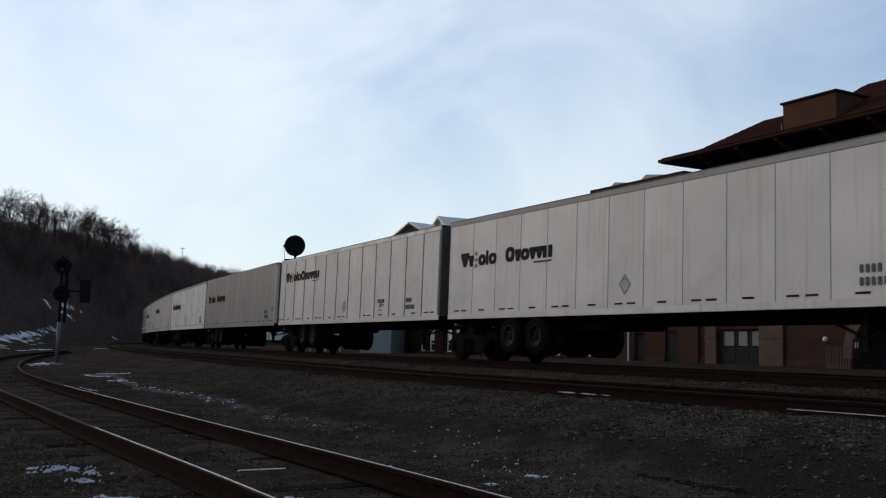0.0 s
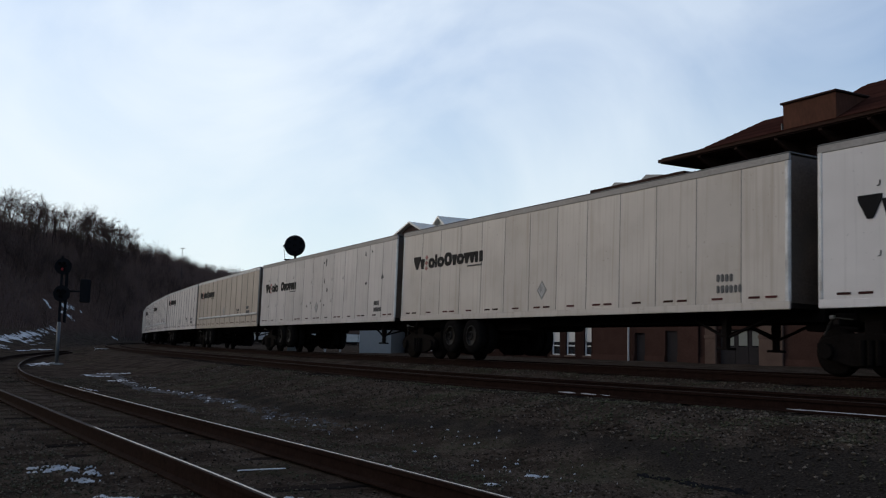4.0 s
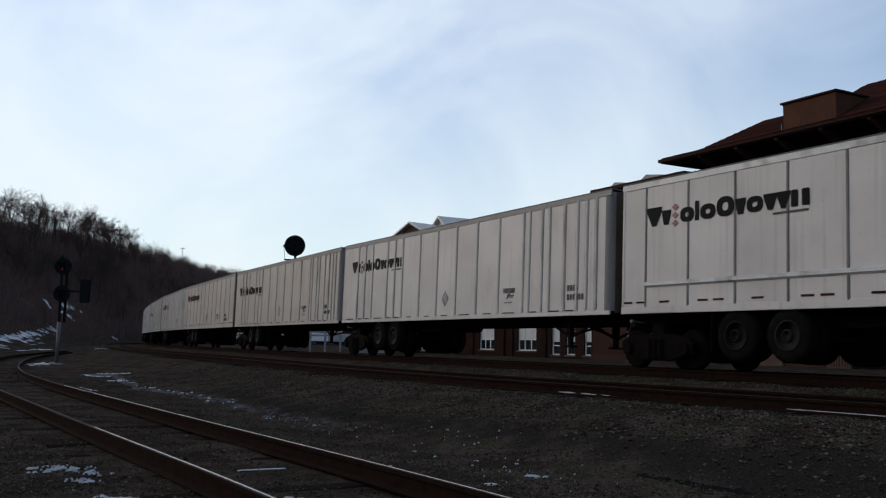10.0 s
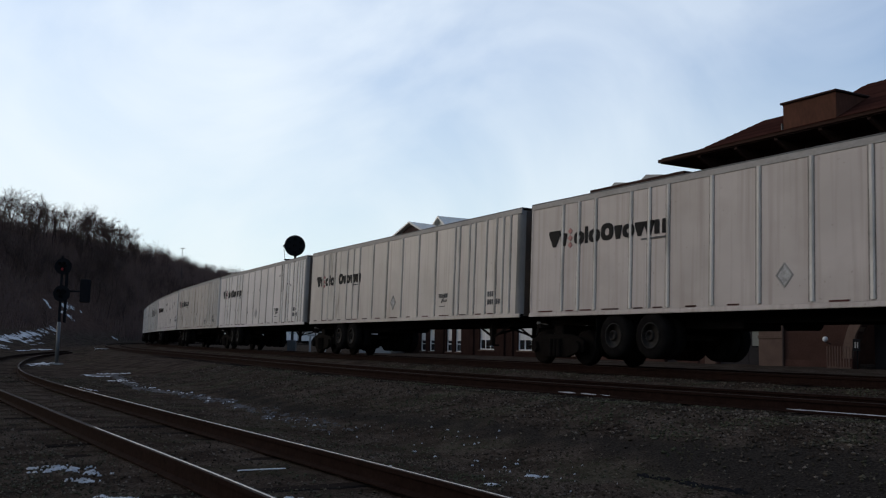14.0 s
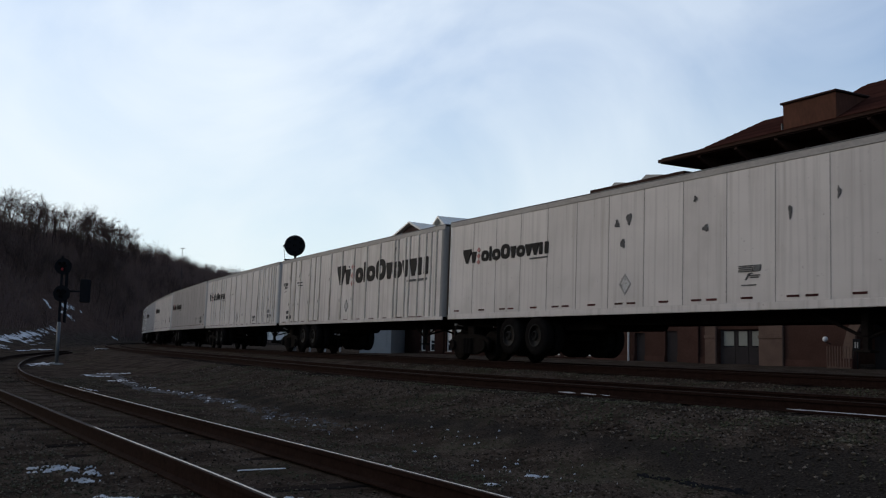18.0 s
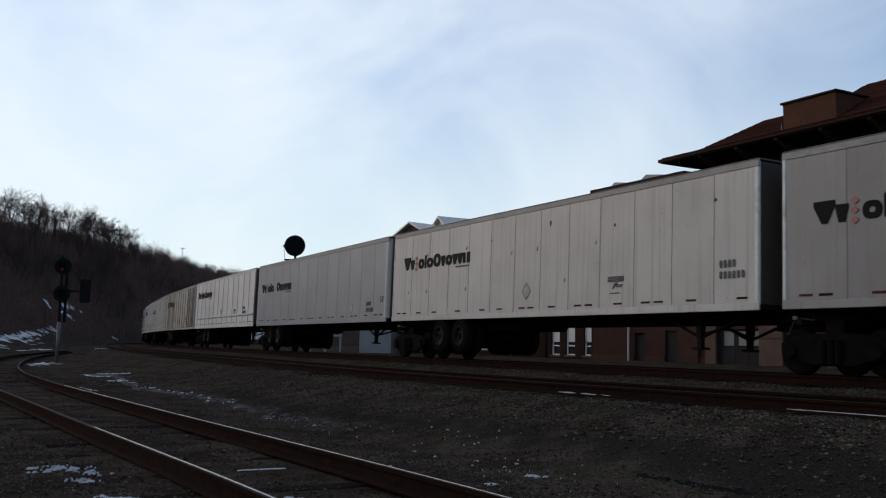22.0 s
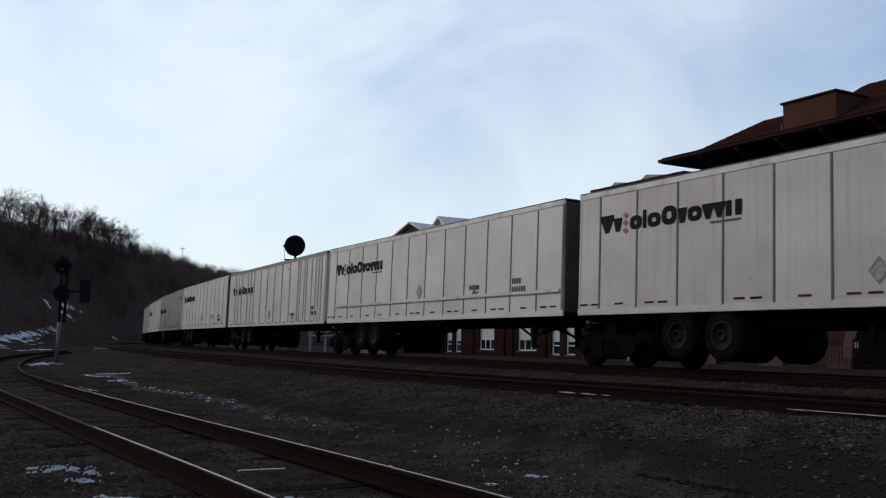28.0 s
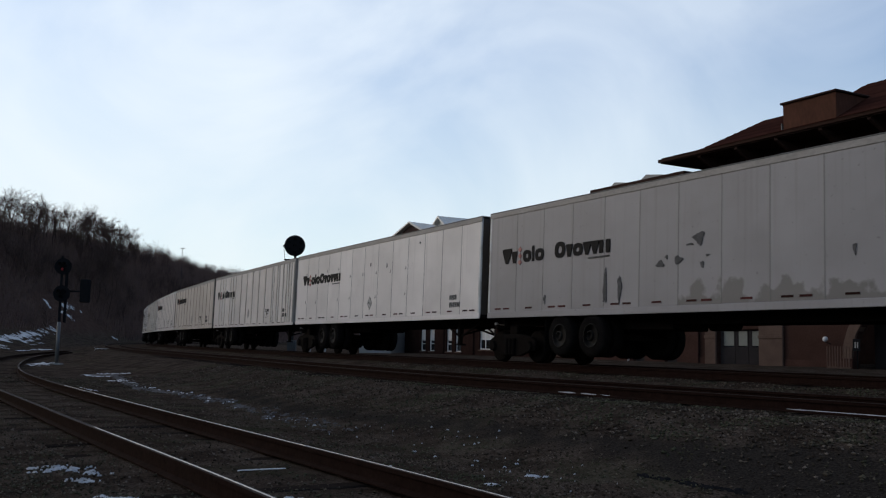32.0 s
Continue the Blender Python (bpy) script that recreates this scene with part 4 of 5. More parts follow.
def tie_hook():
    """A small dark hooked mark on the side sheet."""
    return slab(slab(bmesh.new(), [(0.0, -0.045), (0.020, -0.045), (0.026, 0.045), (0.010, 0.045)], NEAR - 0.012, -1.28),
                [(-0.04, -0.055), (0.015, -0.055), (0.0, -0.030), (-0.035, -0.040)], NEAR - 0.012, -1.28)


def underframe():
    bm = bmesh.new()
    for k in range(40):
        x = 0.25 + k * 0.40
        box(bm, x, x + 0.06, -1.26, 1.26, Z0 + 0.02, Z0 + 0.12)
    box(bm, 0.1, 16.0, -0.52, -0.42, 0.98, Z0 + 0.1)
    box(bm, 0.1, 16.0, 0.42, 0.52, 0.98, Z0 + 0.1)
    return done("underframe", bm, M_CHASSIS)


def landing_leg():
    bm = bmesh.new()
    box(bm, -0.075, 0.075, -0.075, 0.075, 0.70, 1.2, 0.01)
    box(bm, -0.055, 0.055, -0.055, 0.055, 0.46, 0.72)
    return done("landing_leg", bm, M_CHASSIS)


def leg_braces():
    ends = [((13.75, -0.72, 0.72), (13.75, 0.72, 1.12)), ((13.75, 0.72, 0.72), (13.75, -0.72, 1.12))]
    for y in (-0.72, 0.72):
        ends += [((13.75, y, 0.66), (15.1, y, 1.15)), ((13.75, y, 0.66), (12.6, y, 1.15))]
    return [done("leg_brace", tube(bmesh.new(), a, b, 0.032, sides=6), M_CHASSIS) for a, b in ends]


L_SMOOTH = "smooth-sided %s trailer with riveted seams, on rail wheels"
L_RIB = "%s trailer with even side posts, on rail wheels"
L_RAIL = "%s trailer with posts and rub rail, on rail wheels"
L_CLOSE = "%s trailer with close side posts, on rail wheels"
# from the head of the train backwards
CONSIST = [
    ("rib", "white", "plain", (), L_RIB % "white"),
    ("smooth", "white", "split", (), L_SMOOTH % "white"),
    ("rib", "white", "plain", (), L_RIB % "off-white"),
    ("smooth", "dark", "split", ("53",), L_SMOOTH % "dirty grey"),
    ("smooth", "clean", "plain", ("dents",), L_SMOOTH % "dented white"),
    ("smooth", "cream", "plain", (), L_SMOOTH % "grimy cream"),
    ("smooth", "pale", "split", ("scraped", "dents"), L_SMOOTH % "scraped white"),
    ("rail", "tan", "plain", (), L_RAIL % "faded tan"),
    ("rib", "white", "plain", (), L_RIB % "white"),
    ("rail", "white", "plain", (), L_RAIL % "white"),
    ("rail", "white", "plain", (), L_RAIL % "off-white"),
    ("close", "white", "plain", (), L_CLOSE % "weathered white"),
    ("close", "cream", "plain", (), L_CLOSE % "weathered cream"),
    ("rib", "cream", "plain", (), L_RIB % "cream"),
    ("close", "dull", "plain", (), L_CLOSE % "dull grey-white"),
    ("close", "cream", "split", ("patches",), L_CLOSE % "patched cream"),
    ("close", "white", "plain", ("dents",), L_CLOSE % "dented white"),
    ("close", "stained", "plain", ("dents", "low"), L_CLOSE % "stained cream"),
    ("smooth", "pale", "plain", ("scraped", "high"), L_SMOOTH % "scuffed white"),
    ("close", "dingy", "big", ("dents",), L_CLOSE % "dirt-streaked white"),
    ("close", "pale", "plain", ("dents", "low"), L_CLOSE % "white"),
    ("smooth", "grey", "split", ("53",), L_SMOOTH % "light grey"),
    ("smooth", "pale", "plain", ("dents", "high"), L_SMOOTH % "clean white"),
    ("smooth", "blue", "split", ("53", "forward"), L_SMOOTH % "blue-grey"),
    ("rail", "clean", "plain", (), L_RAIL % "clean off-white"),
    ("close", "rusty", "plain", (), L_CLOSE % "rust-streaked"),
    ("close", "cream", "plain", (), L_CLOSE % "weathered cream"),
    ("rib", "white", "plain", (), L_RIB % "white"),
    ("rail", "clean", "plain", (), L_RAIL % "clean white"),
    ("close", "clean", "plain", ("dents", "low"), L_CLOSE % "greyish white"),
    ("rib", "clean", "plain", (), L_RIB % "clean white"),
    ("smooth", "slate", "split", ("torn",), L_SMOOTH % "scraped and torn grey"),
    ("smooth", "clean", "plain", ("dents",), L_SMOOTH % "white"),
    ("close", "white", "plain", (), L_CLOSE % "white"),
    ("rib", "cream", "plain", (), L_RIB % "cream"),
    ("rib", "white", "plain", (), L_RIB % "white"),
    ("close", "cream", "plain", (), L_CLOSE % "cream"),
    ("rail", "white", "plain", (), L_RAIL % "white"),
    ("smooth", "white", "plain", (), L_SMOOTH % "white"),
]
# distance between one trailer's rear and the next
PITCHES = [16.55, 16.66, 16.79, 16.50, 16.66, 16.56, 16.67, 16.58, 16.70, 16.65, 16.61, 16.60, 16.53, 16.67, 16.67, 16.94, 16.65, 16.69, 16.56, 16.68,
           16.61, 16.58, 16.53, 16.75, 16.60, 16.65, 16.59, 16.65, 16.56, 16.66, 16.67, 16.50, 16.57, 16.55, 16.55, 16.55, 16.55, 16.55]
REAR_AT_13 = [232.59 - d for d in accumulate([0.0] + PITCHES)]
TRAIN_RNG = random.Random(7)
TRAILERS = [build_trailer(spec, h, TRAIN_RNG) for spec, h in zip(CONSIST, MARK_H)]
LEAN = -1.24


def trailer_pose(rear):
    ax, ay, _ = line_at(rear)
    bx, by, _ = line_at(rear + LEN)
    th = math.atan2(by - ay, bx - ax)
    return pose(ax - math.sin(th) * HALF, ay + math.cos(th) * HALF, 0.0, 0, 0, math.degrees(th)) @ pose(0, 0, 0, LEAN)


def motions():
    for ob, rear in zip(TRAILERS, REAR_AT_13):
        rows = []
        for t in range(33):
            u = t - 13.0
            rows.append((float(t), trailer_pose(rear + 15.6693 * u - 0.0054615 * u * u + 0.00012835 * u ** 3)))
        walk(ob, rows)

# ------------------------------------------------------------------ station building beyond the train
TH_B = -1.062
BU = Vector((math.cos(TH_B), math.sin(TH_B), 0))      # along the facade, towards the camera's right
BN = Vector((-math.sin(TH_B), math.cos(TH_B), 0))     # away from the tracks
FACADE = 34.0


def station_frame(a=0.0, off=0.0, z=0.0):
    """A frame whose x runs along the facade, y into the building."""
    m = Matrix((BU, BN, Vector((0, 0, 1)))).transposed().to_4x4()
    m.translation = BU * a + BN * (FACADE + off) + Vector((0, 0, z))
    return m


def wall_with_holes(bm, x0, x1, z0, z1, y0, y1, holes):
    """A straight wall with rectangular openings (xa, xb, za, zb) that go right through."""
    cuts_x = sorted({x0, x1, *[h[0] for h in holes], *[h[1] for h in holes]})
    cuts_z = sorted({z0, z1, *[h[2] for h in holes], *[h[3] for h in holes]})
    for xa, xb in zip(cuts_x, cuts_x[1:]):
        run = None
        for za, zb in zip(cuts_z, cuts_z[1:]):
            mx, mz = (xa + xb) / 2, (za + zb) / 2
            solid = not any(h[0] < mx < h[1] and h[2] < mz < h[3] for h in holes)
            if solid and run is None:
                run = za
            if not solid and run is not None:
                box(bm, xa, xb, y0, y1, run, za)
                run = None
        if run is not None:
            box(bm, xa, xb, y0, y1, run, z1)
    return bm


def window_unit(parent, xa, xb, za, zb, blind=0.0, mullions=1, bars=()):
    """Window in an opening: frame, panes, sill, and a pale sheet over the upper panes."""
    w = piece("window", None, parent)
    bm = bmesh.new()
    f = 0.07
    box(bm, xa, xa + f, 0.10, 0.20, za, zb), box(bm, xb - f, xb, 0.10, 0.20, za, zb)
    box(bm, xa + f, xb - f, 0.10, 0.20, za, za + f), box(bm, xa + f, xb - f, 0.10, 0.20, zb - f, zb)
    for k in range(1, mullions + 1):
        c = xa + (xb - xa) * k / (mullions + 1)
        box(bm, c - 0.03, c + 0.03, 0.11, 0.19, za + f, zb - f)
    for z in bars:
        box(bm, xa + f, xb - f, 0.112, 0.188, z - 0.03, z + 0.03)
    part("window_frame", bm, M_FRAME, w)
    part("pane", box(bmesh.new(), xa + f, xb - f, 0.15, 0.158, za + f, zb - f), M_GLASS, w)
    if blind:
        part("blind", box(bmesh.new(), xa + f + 0.01, xb - f - 0.01, 0.135, 0.146, zb - f - (zb - za) * blind, zb - f), M_WINDOWSHEET, w, "pale sheet over the upper panes")
    part("window_sill", box(bmesh.new(), xa - 0.08, xb + 0.08, -0.06, 0.12, za - 0.10, za - 0.002, 0.01), M_STONEWALL, w)
    return w


def build_station():
    st = tagged(new("station_building"), "large red brick station with deep dark eaves and tiled hip roof", "building")
    st.matrix_world = station_frame()
    g = -0.45
    # main block: from the corner towards the camera's right
    x0, x1, top = -43.2, 6.0, 9.3
    holes = [(-39.6, -38.75, g, 1.3), (-37.2, -36.3, g, 1.4), (-33.5, -30.9, g, 1.45), (-26.0, -21.2, g, 2.6),
             (-18.5, -16.5, 0.5, 2.6), (-14.5, -12.5, 0.5, 2.6)]
    upper = [(-42 + 3.2 * k, -40.7 + 3.2 * k, z, z + 1.9) for z in (4.0, 6.6) for k in range(15)]
    part("wall", wall_with_holes(bmesh.new(), x0, x1, g, top, 0, 0.4, holes + upper), M_BRICK, st)
    bm = bmesh.new()
    box(bm, x0, x0 + 0.4, 0.402, 16, g, top), box(bm, x1 - 0.4, x1, 0.402, 16, g, top), box(bm, x0, x1, 16, 16.4, g, top)
    part("side_wall", bm, M_BRICK, st)
    for h in upper:
        window_unit(st, *h, mullions=1, bars=((h[2] + h[3]) / 2,))
    window_unit(st, *holes[4], mullions=1)
    window_unit(st, *holes[5], mullions=1)
    part("door", box(bmesh.new(), -39.6, -38.75, 0.18, 0.24, g, 1.3, 0.01), M_DARKDOOR, st)
    part("door", box(bmesh.new(), -37.2, -36.3, 0.14, 0.2, g, 1.4, 0.01), M_DARKDOOR, st)
    # three dark doors side by side, each with a pale upper pane
    for xa in (-33.48, -32.55, -31.72):
        w = 0.80 if xa > -33 else 0.90
        leaf = part("door", wall_with_holes(bmesh.new(), xa, xa + w, g, 1.43, 0.14, 0.2, [(xa + 0.2, xa + w - 0.06, 0.62, 1.36)]), M_DARKDOOR, st)
        part("pane", box(bmesh.new(), xa + 0.2, xa + w - 0.06, 0.165, 0.172, 0.62, 1.36), M_GLASS, leaf)
        # a pale sheet covers most of each door pane
        part("blind", box(bmesh.new(), xa + 0.2, xa + w - 0.06, 0.15, 0.158, 0.68, 1.36), M_DOORSHEET, leaf, "pale sheet over the door glass")
    part("step", box(bmesh.new(), -36.2, -29.4, -0.45, -0.065, g - 0.05, -0.28, 0.015), M_CONCRETE, st)
    # stone base course and quoins beside the openings
    part("base_course", wall_with_holes(bmesh.new(), x0 - 0.05, x1, g, g + 0.55, -0.06, -0.002, [(a - 0.02, b + 0.02, -9, 9) for a, b, c, d in holes if c == g]), M_BRICK, st)
    for x, w, m in ((-36.1, 1.4, M_BRICK), (-34.25, 0.72, M_STONEWALL), (-30.87, 1.37, M_STONEWALL), (-19.8, 0.75, M_BRICK), (-11.0, 0.75, M_BRICK)):
        part("pier", box(bmesh.new(), x, x + w, -0.16, -0.062, g + 0.02, top - 0.5, 0.015), m, st)
        if m is M_STONEWALL:
            part("stone_band", box(bmesh.new(), x - 0.03, x + w + 0.03, -0.19, -0.161, 1.02, 1.16, 0.01), M_STONEWALL, st)
    # archway with a stone surround
    bm = bmesh.new()
    n = 14
    cx, rad = -23.6, 2.4
    for k in range(n):
        a0, a1 = math.pi * k / n, math.pi * (k + 1) / n
        q = [(cx - math.cos(a) * r, 0.2 + math.sin(a) * r) for a, r in ((a0, rad), (a1, rad), (a1, rad + 0.45), (a0, rad + 0.45))]
        part("arch_stone", prism(bmesh.new(), q, -0.10, 0.3), M_STONEWALL, st)
    bm = bmesh.new()
    for s in (-1, 1):
        for k in range(6):
            a0, a1 = math.pi / 2 * k / 6, math.pi / 2 * (k + 1) / 6
            prism(bm, [(cx + s * math.cos(a0) * rad, 0.2 + math.sin(a0) * rad), (cx + s * math.cos(a1) * rad, 0.2 + math.sin(a1) * rad),
                       (cx + s * (rad + 0.02), 0.2 + math.sin(a1) * rad), (cx + s * (rad + 0.02), 0.2 + math.sin(a0) * rad)], 0.0, 0.38)
    part("arch_infill", bm, M_BRICK, st)
    # dark panel added to close the back of the archway
    part("passage_door", box(bmesh.new(), -26.0, -21.2, 1.4, 1.5, g, 2.6), M_DARKDOOR, st, "dark panel closing the archway")
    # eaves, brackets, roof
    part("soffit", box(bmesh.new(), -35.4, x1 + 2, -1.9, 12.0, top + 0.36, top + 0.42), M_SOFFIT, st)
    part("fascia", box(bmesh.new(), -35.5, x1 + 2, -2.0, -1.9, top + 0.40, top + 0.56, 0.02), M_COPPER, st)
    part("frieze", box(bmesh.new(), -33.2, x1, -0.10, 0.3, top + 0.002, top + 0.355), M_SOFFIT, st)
    br = done("bracket", prism(bmesh.new(), [(0.0, 0.09), (1.75, 0.09), (1.75, 0.0), (0.35, -0.7), (0.0, -0.7)], -0.09, 0.09), M_SOFFIT)
    for k in range(17):
        b = piece("bracket", br, st, (-32.8 + 2.3 * k, -0.10, top + 0.262))
        b.rotation_euler = (0, 0, -math.pi / 2)
    # hip roof; its tiles lie in courses
    ex0, ex1, ey0, ey1, ez = -35.5, x1 + 2, -2.0, 12.0, top + 0.55
    rx0, rx1, ry, rz = -31.2, 4.0, 4.0, 12.85
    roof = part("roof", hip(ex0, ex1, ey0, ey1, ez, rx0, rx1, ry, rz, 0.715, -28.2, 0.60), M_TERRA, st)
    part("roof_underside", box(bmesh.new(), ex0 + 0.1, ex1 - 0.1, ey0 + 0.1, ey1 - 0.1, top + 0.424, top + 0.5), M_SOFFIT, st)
    courses = 22
    for k in range(courses):
        u = (k + 0.5) / courses
        xa, xb = ex0 + (rx0 - ex0) * u if u < 0.66 else -28.15, ex1 + (rx1 - ex1) * u
        y, z, tilt = flare(u, ey0, ry, ez, rz)
        c = part("tile_course", box(bmesh.new(), xa + 0.22, xb, -0.17, 0.15, 0.0, 0.04), M_TERRA, roof)
        c.location, c.rotation_euler = (0, y, z), (tilt, 0, 0)
    # square dormer block on the front slope
    dm = part("dormer", box(bmesh.new(), -28.96, -26.15, -0.5, 1.5, 9.95, 11.46, 0.02), M_COPPERBOX, st, "copper-brown clad square block on the roof")
    part("dormer_cap", box(bmesh.new(), -29.05, -26.06, -0.6, 1.6, 11.462, 11.56, 0.02), M_COPPER, dm)
    part("flashing", box(bmesh.new(), -29.03, -28.985, -0.56, -0.44, 10.15, 10.62, 0.01), M_GALV, dm, "pale metal flashing strip")
    # lower flat-roofed end of the block
    part("parapet", box(bmesh.new(), x0 - 0.1, -35.6, -0.15, 3.5, top + 0.02, top + 0.25, 0.02), M_COPPER, st)
    for x, z in ((-41.75, 9.86), (-39.1, 9.92)):
        part("skylight", prism(bmesh.new(), [(x - 0.55, top + 0.26), (x + 1.5, top + 0.26), (x + 1.5, z - 0.22), (x, z), (x - 0.55, z - 0.32)], 0.4, 2.6), M_SHED, st)
    # wing with tall windows
    wx0, wx1, wt = -68.0, -43.22, 5.6
    tall = [(-47.2, -46.35, 0.0, 2.5), (-45.75, -44.85, 0.0, 2.5), (-44.0, -43.35 + 0.05, 0.0, 2.5)]
    arch = [(-50.9, -48.8, 0.2, 2.3), (-55.6, -53.7, 0.2, 2.3)]
    more = [(-60.2, -59.4, 0.0, 2.5), (-58.9, -58.1, 0.0, 2.5), (-64.2, -63.4, 0.0, 2.5), (-62.8, -62.0, 0.0, 2.5)]
    part("wing_wall", wall_with_holes(bmesh.new(), wx0, wx1, g, wt, 0, 0.4, tall + arch + more), M_WINGBRICK, st)
    part("wing_end_wall", box(bmesh.new(), wx0, wx0 + 0.4, 0.402, 9, g, wt), M_BRICK, st)
    part("wing_roof", box(bmesh.new(), wx0 - 0.4, wx1, -0.5, 9.2, wt + 0.002, wt + 0.3, 0.03), M_COPPER, st)
    for h in tall + more:
        window_unit(st, *h, blind=0.66, mullions=0, bars=(0.55,))
    for h in arch:
        window_unit(st, *h, blind=0.65, mullions=2, bars=(0.9,))
    for x in (-51.9, -48.2, -52.9, -56.8, -61.0):
        part("pilaster", box(bmesh.new(), x, x + 0.55, -0.12, -0.004, g, wt - 0.2, 0.01), M_WINGBRICK, st)
    # downpipe at the corner
    part("downpipe", tube(bmesh.new(), (-39.9, -0.16, g), (-39.9, -0.16, top - 0.95), 0.055), M_PALEPIPE, st, "pale metal downpipe")
    lamp = part("wall_lamp", lathe(bmesh.new(), [(0.89, 0.03), (0.92, 0.09), (1.0, 0.115), (1.08, 0.09), (1.11, 0.03)], (-27.1, -0.32, 0), "Z", 12), M_FRAME, st, "white globe wall lamp", True)
    part("lamp_arm", tube(bmesh.new(), (-27.1, -0.32, 0.88), (-27.1, -0.004, 0.8), 0.025, sides=6), M_IRON, lamp)


def flare(u, y0, y1, z0, z1):
    """Height and tilt on a slope whose foot kicks out."""
    v = 0.22
    dip = 0.11
    run = y1 - y0
    if u < v:
        return y0 + run * u, z0 + (z1 - z0) * dip * u / v, math.atan2((z1 - z0) * dip, run * v)
    w = (u - v) / (1 - v)
    return y0 + run * u, z0 + (z1 - z0) * (dip + (1 - dip) * w), math.atan2((z1 - z0) * (1 - dip), run * (1 - v))


def hip(ex0, ex1, ey0, ey1, ez, rx0, rx1, ry, rz, peak, step_x, step_u):
    """A hip roof with kicked-out eaves; its end is a lower pavilion that peaks at u = peak, and the main ridge starts behind it at step_x."""
    bm = bmesh.new()
    v, dip = 0.22, 0.11

    def up(u):
        return ez + (rz - ez) * (dip * u / v if u < v else dip + (1 - dip) * (u - v) / (1 - v))

    def at(x, u, back=False):
        y = ey1 + (ry - ey1) * u if back else ey0 + (ry - ey0) * u
        return bm.verts.new((x, y, up(u)))

    def left(u):
        return ex0 + (rx0 - ex0) * u

    def right(u):
        return ex1 + (rx1 - ex1) * u
    e = [at(left(0), 0), at(right(0), 0), at(right(0), 0, True), at(left(0), 0, True)]
    m = [at(left(v), v), at(right(v), v), at(right(v), v, True), at(left(v), v, True)]
    p0, p1 = at(left(peak), peak), at(left(peak), peak, True)
    q0, q1 = at(step_x, step_u), at(step_x, step_u, True)
    s0 = bm.verts.new((step_x, ry, rz))
    r1 = bm.verts.new((rx1, ry, rz))
    for k in range(4):
        j = (k + 1) % 4
        bm.faces.new((e[k], e[j], m[j], m[k]))
    for f in ((m[0], m[1], q0), (m[0], q0, p0), (m[1], r1, s0, q0), (m[2], m[3], q1), (m[3], p1, q1), (m[2], q1, s0, r1), (m[1], m[2], r1),
              (m[3], m[0], p0, p1), (p0, q0, q1, p1), (q0, s0, q1), (e[3], e[2], e[1], e[0])):
        bm.faces.new(f)
    return bm


build_station()


def build_fence():
    f = tagged(new("paling_fence"), "pale upright paling fence beside the archway", "fence")
    f.matrix_world = station_frame(-26.35, -1.2, -0.45)
    slat = done("paling", box(bmesh.new(), 0.0, 0.045, 0, 0.025, 0.0, 1.15, 0.004), M_STONEWALL)
    for k in range(9):
        piece("paling", slat, f, (k * 0.13, 0, 0))
    part("fence_rail", box(bmesh.new(), 0.0, 1.12, 0.027, 0.07, 0.25, 0.33), M_STONEWALL, f)


build_fence()


def build_notice_post():
    p = tagged(new("notice_post"), "slim dark post with two pale bars on its plate", "sign")
    p.matrix_world = station_frame(-24.61, -1.6, -0.45)
    part("post", tube(bmesh.new(), (0, 0.03, -0.05), (0, 0.03, 1.40), 0.025, sides=8), M_BLACK, p)
    plate = part("plate", box(bmesh.new(), -0.17, 0.17, -0.012, 0.004, 0.96, 1.44, 0.004), M_BLACK, p)
    for x in (-0.075, 0.030):
        part("plate_bar", box(bmesh.new(), x, x + 0.048, -0.022, -0.013, 1.09, 1.31), M_SHED, plate, "pale upright bar")


build_notice_post()


# ------------------------------------------------------------------ roofs and sheds beyond
def gable_house(name, label, at, turn, w, d, wall_h, roof_h, wall_m, roof_m):
    h = tagged(new(name), label, "house")
    h.matrix_world = pose(*at, 0, 0, turn)
    part("wall", box(bmesh.new(), -w / 2, w / 2, 0, d, 0, wall_h), wall_m, h)
    for y in (0.02, d - 0.3):
        part("gable", prism(bmesh.new(), [(-w / 2, wall_h), (w / 2, wall_h), (0, wall_h + roof_h)], y, y + 0.28), wall_m, h)
    k = math.hypot(w / 2 + 0.4, roof_h * (1 + 0.8 / w))
    for s in (-1, 1):
        bm = bmesh.new()
        e, rdg = (s * (w / 2 + 0.45), wall_h - 0.45 * 2 * roof_h / w), (0, wall_h + roof_h)
        prism(bm, [e, rdg, (rdg[0], rdg[1] + 0.16), (e[0], e[1] + 0.16)], -0.5, d + 0.5)
        rf = part("roof", bm, roof_m, h)
        for j in range(int(d / 0.6)):
            y = -0.4 + j * 0.6
            sb = bmesh.new()
            prism(sb, [(e[0], e[1] + 0.16), (rdg[0], rdg[1] + 0.16), (rdg[0], rdg[1] + 0.20), (e[0], e[1] + 0.20)], y, y + 0.04)
            part("roof_seam", sb, roof_m, rf)
    for x in (-w / 4, w / 4):
        win = part("window", box(bmesh.new(), x - 0.5, x + 0.5, -0.03, -0.003, wall_h * 0.55, wall_h * 0.55 + 1.4), M_FRAME, h)
        part("pane", box(bmesh.new(), x - 0.42, x + 0.42, -0.04, -0.031, wall_h * 0.55 + 0.08, wall_h * 0.55 + 1.32), M_GLASS, win)
    return h


gable_house("brick_house", "brown house with a grey metal gable roof", (-3.14, 95.0, 1.0), -50, 7.0, 3.6, 10.05, 1.6, M_HOUSEWALL, M_GREYROOF)
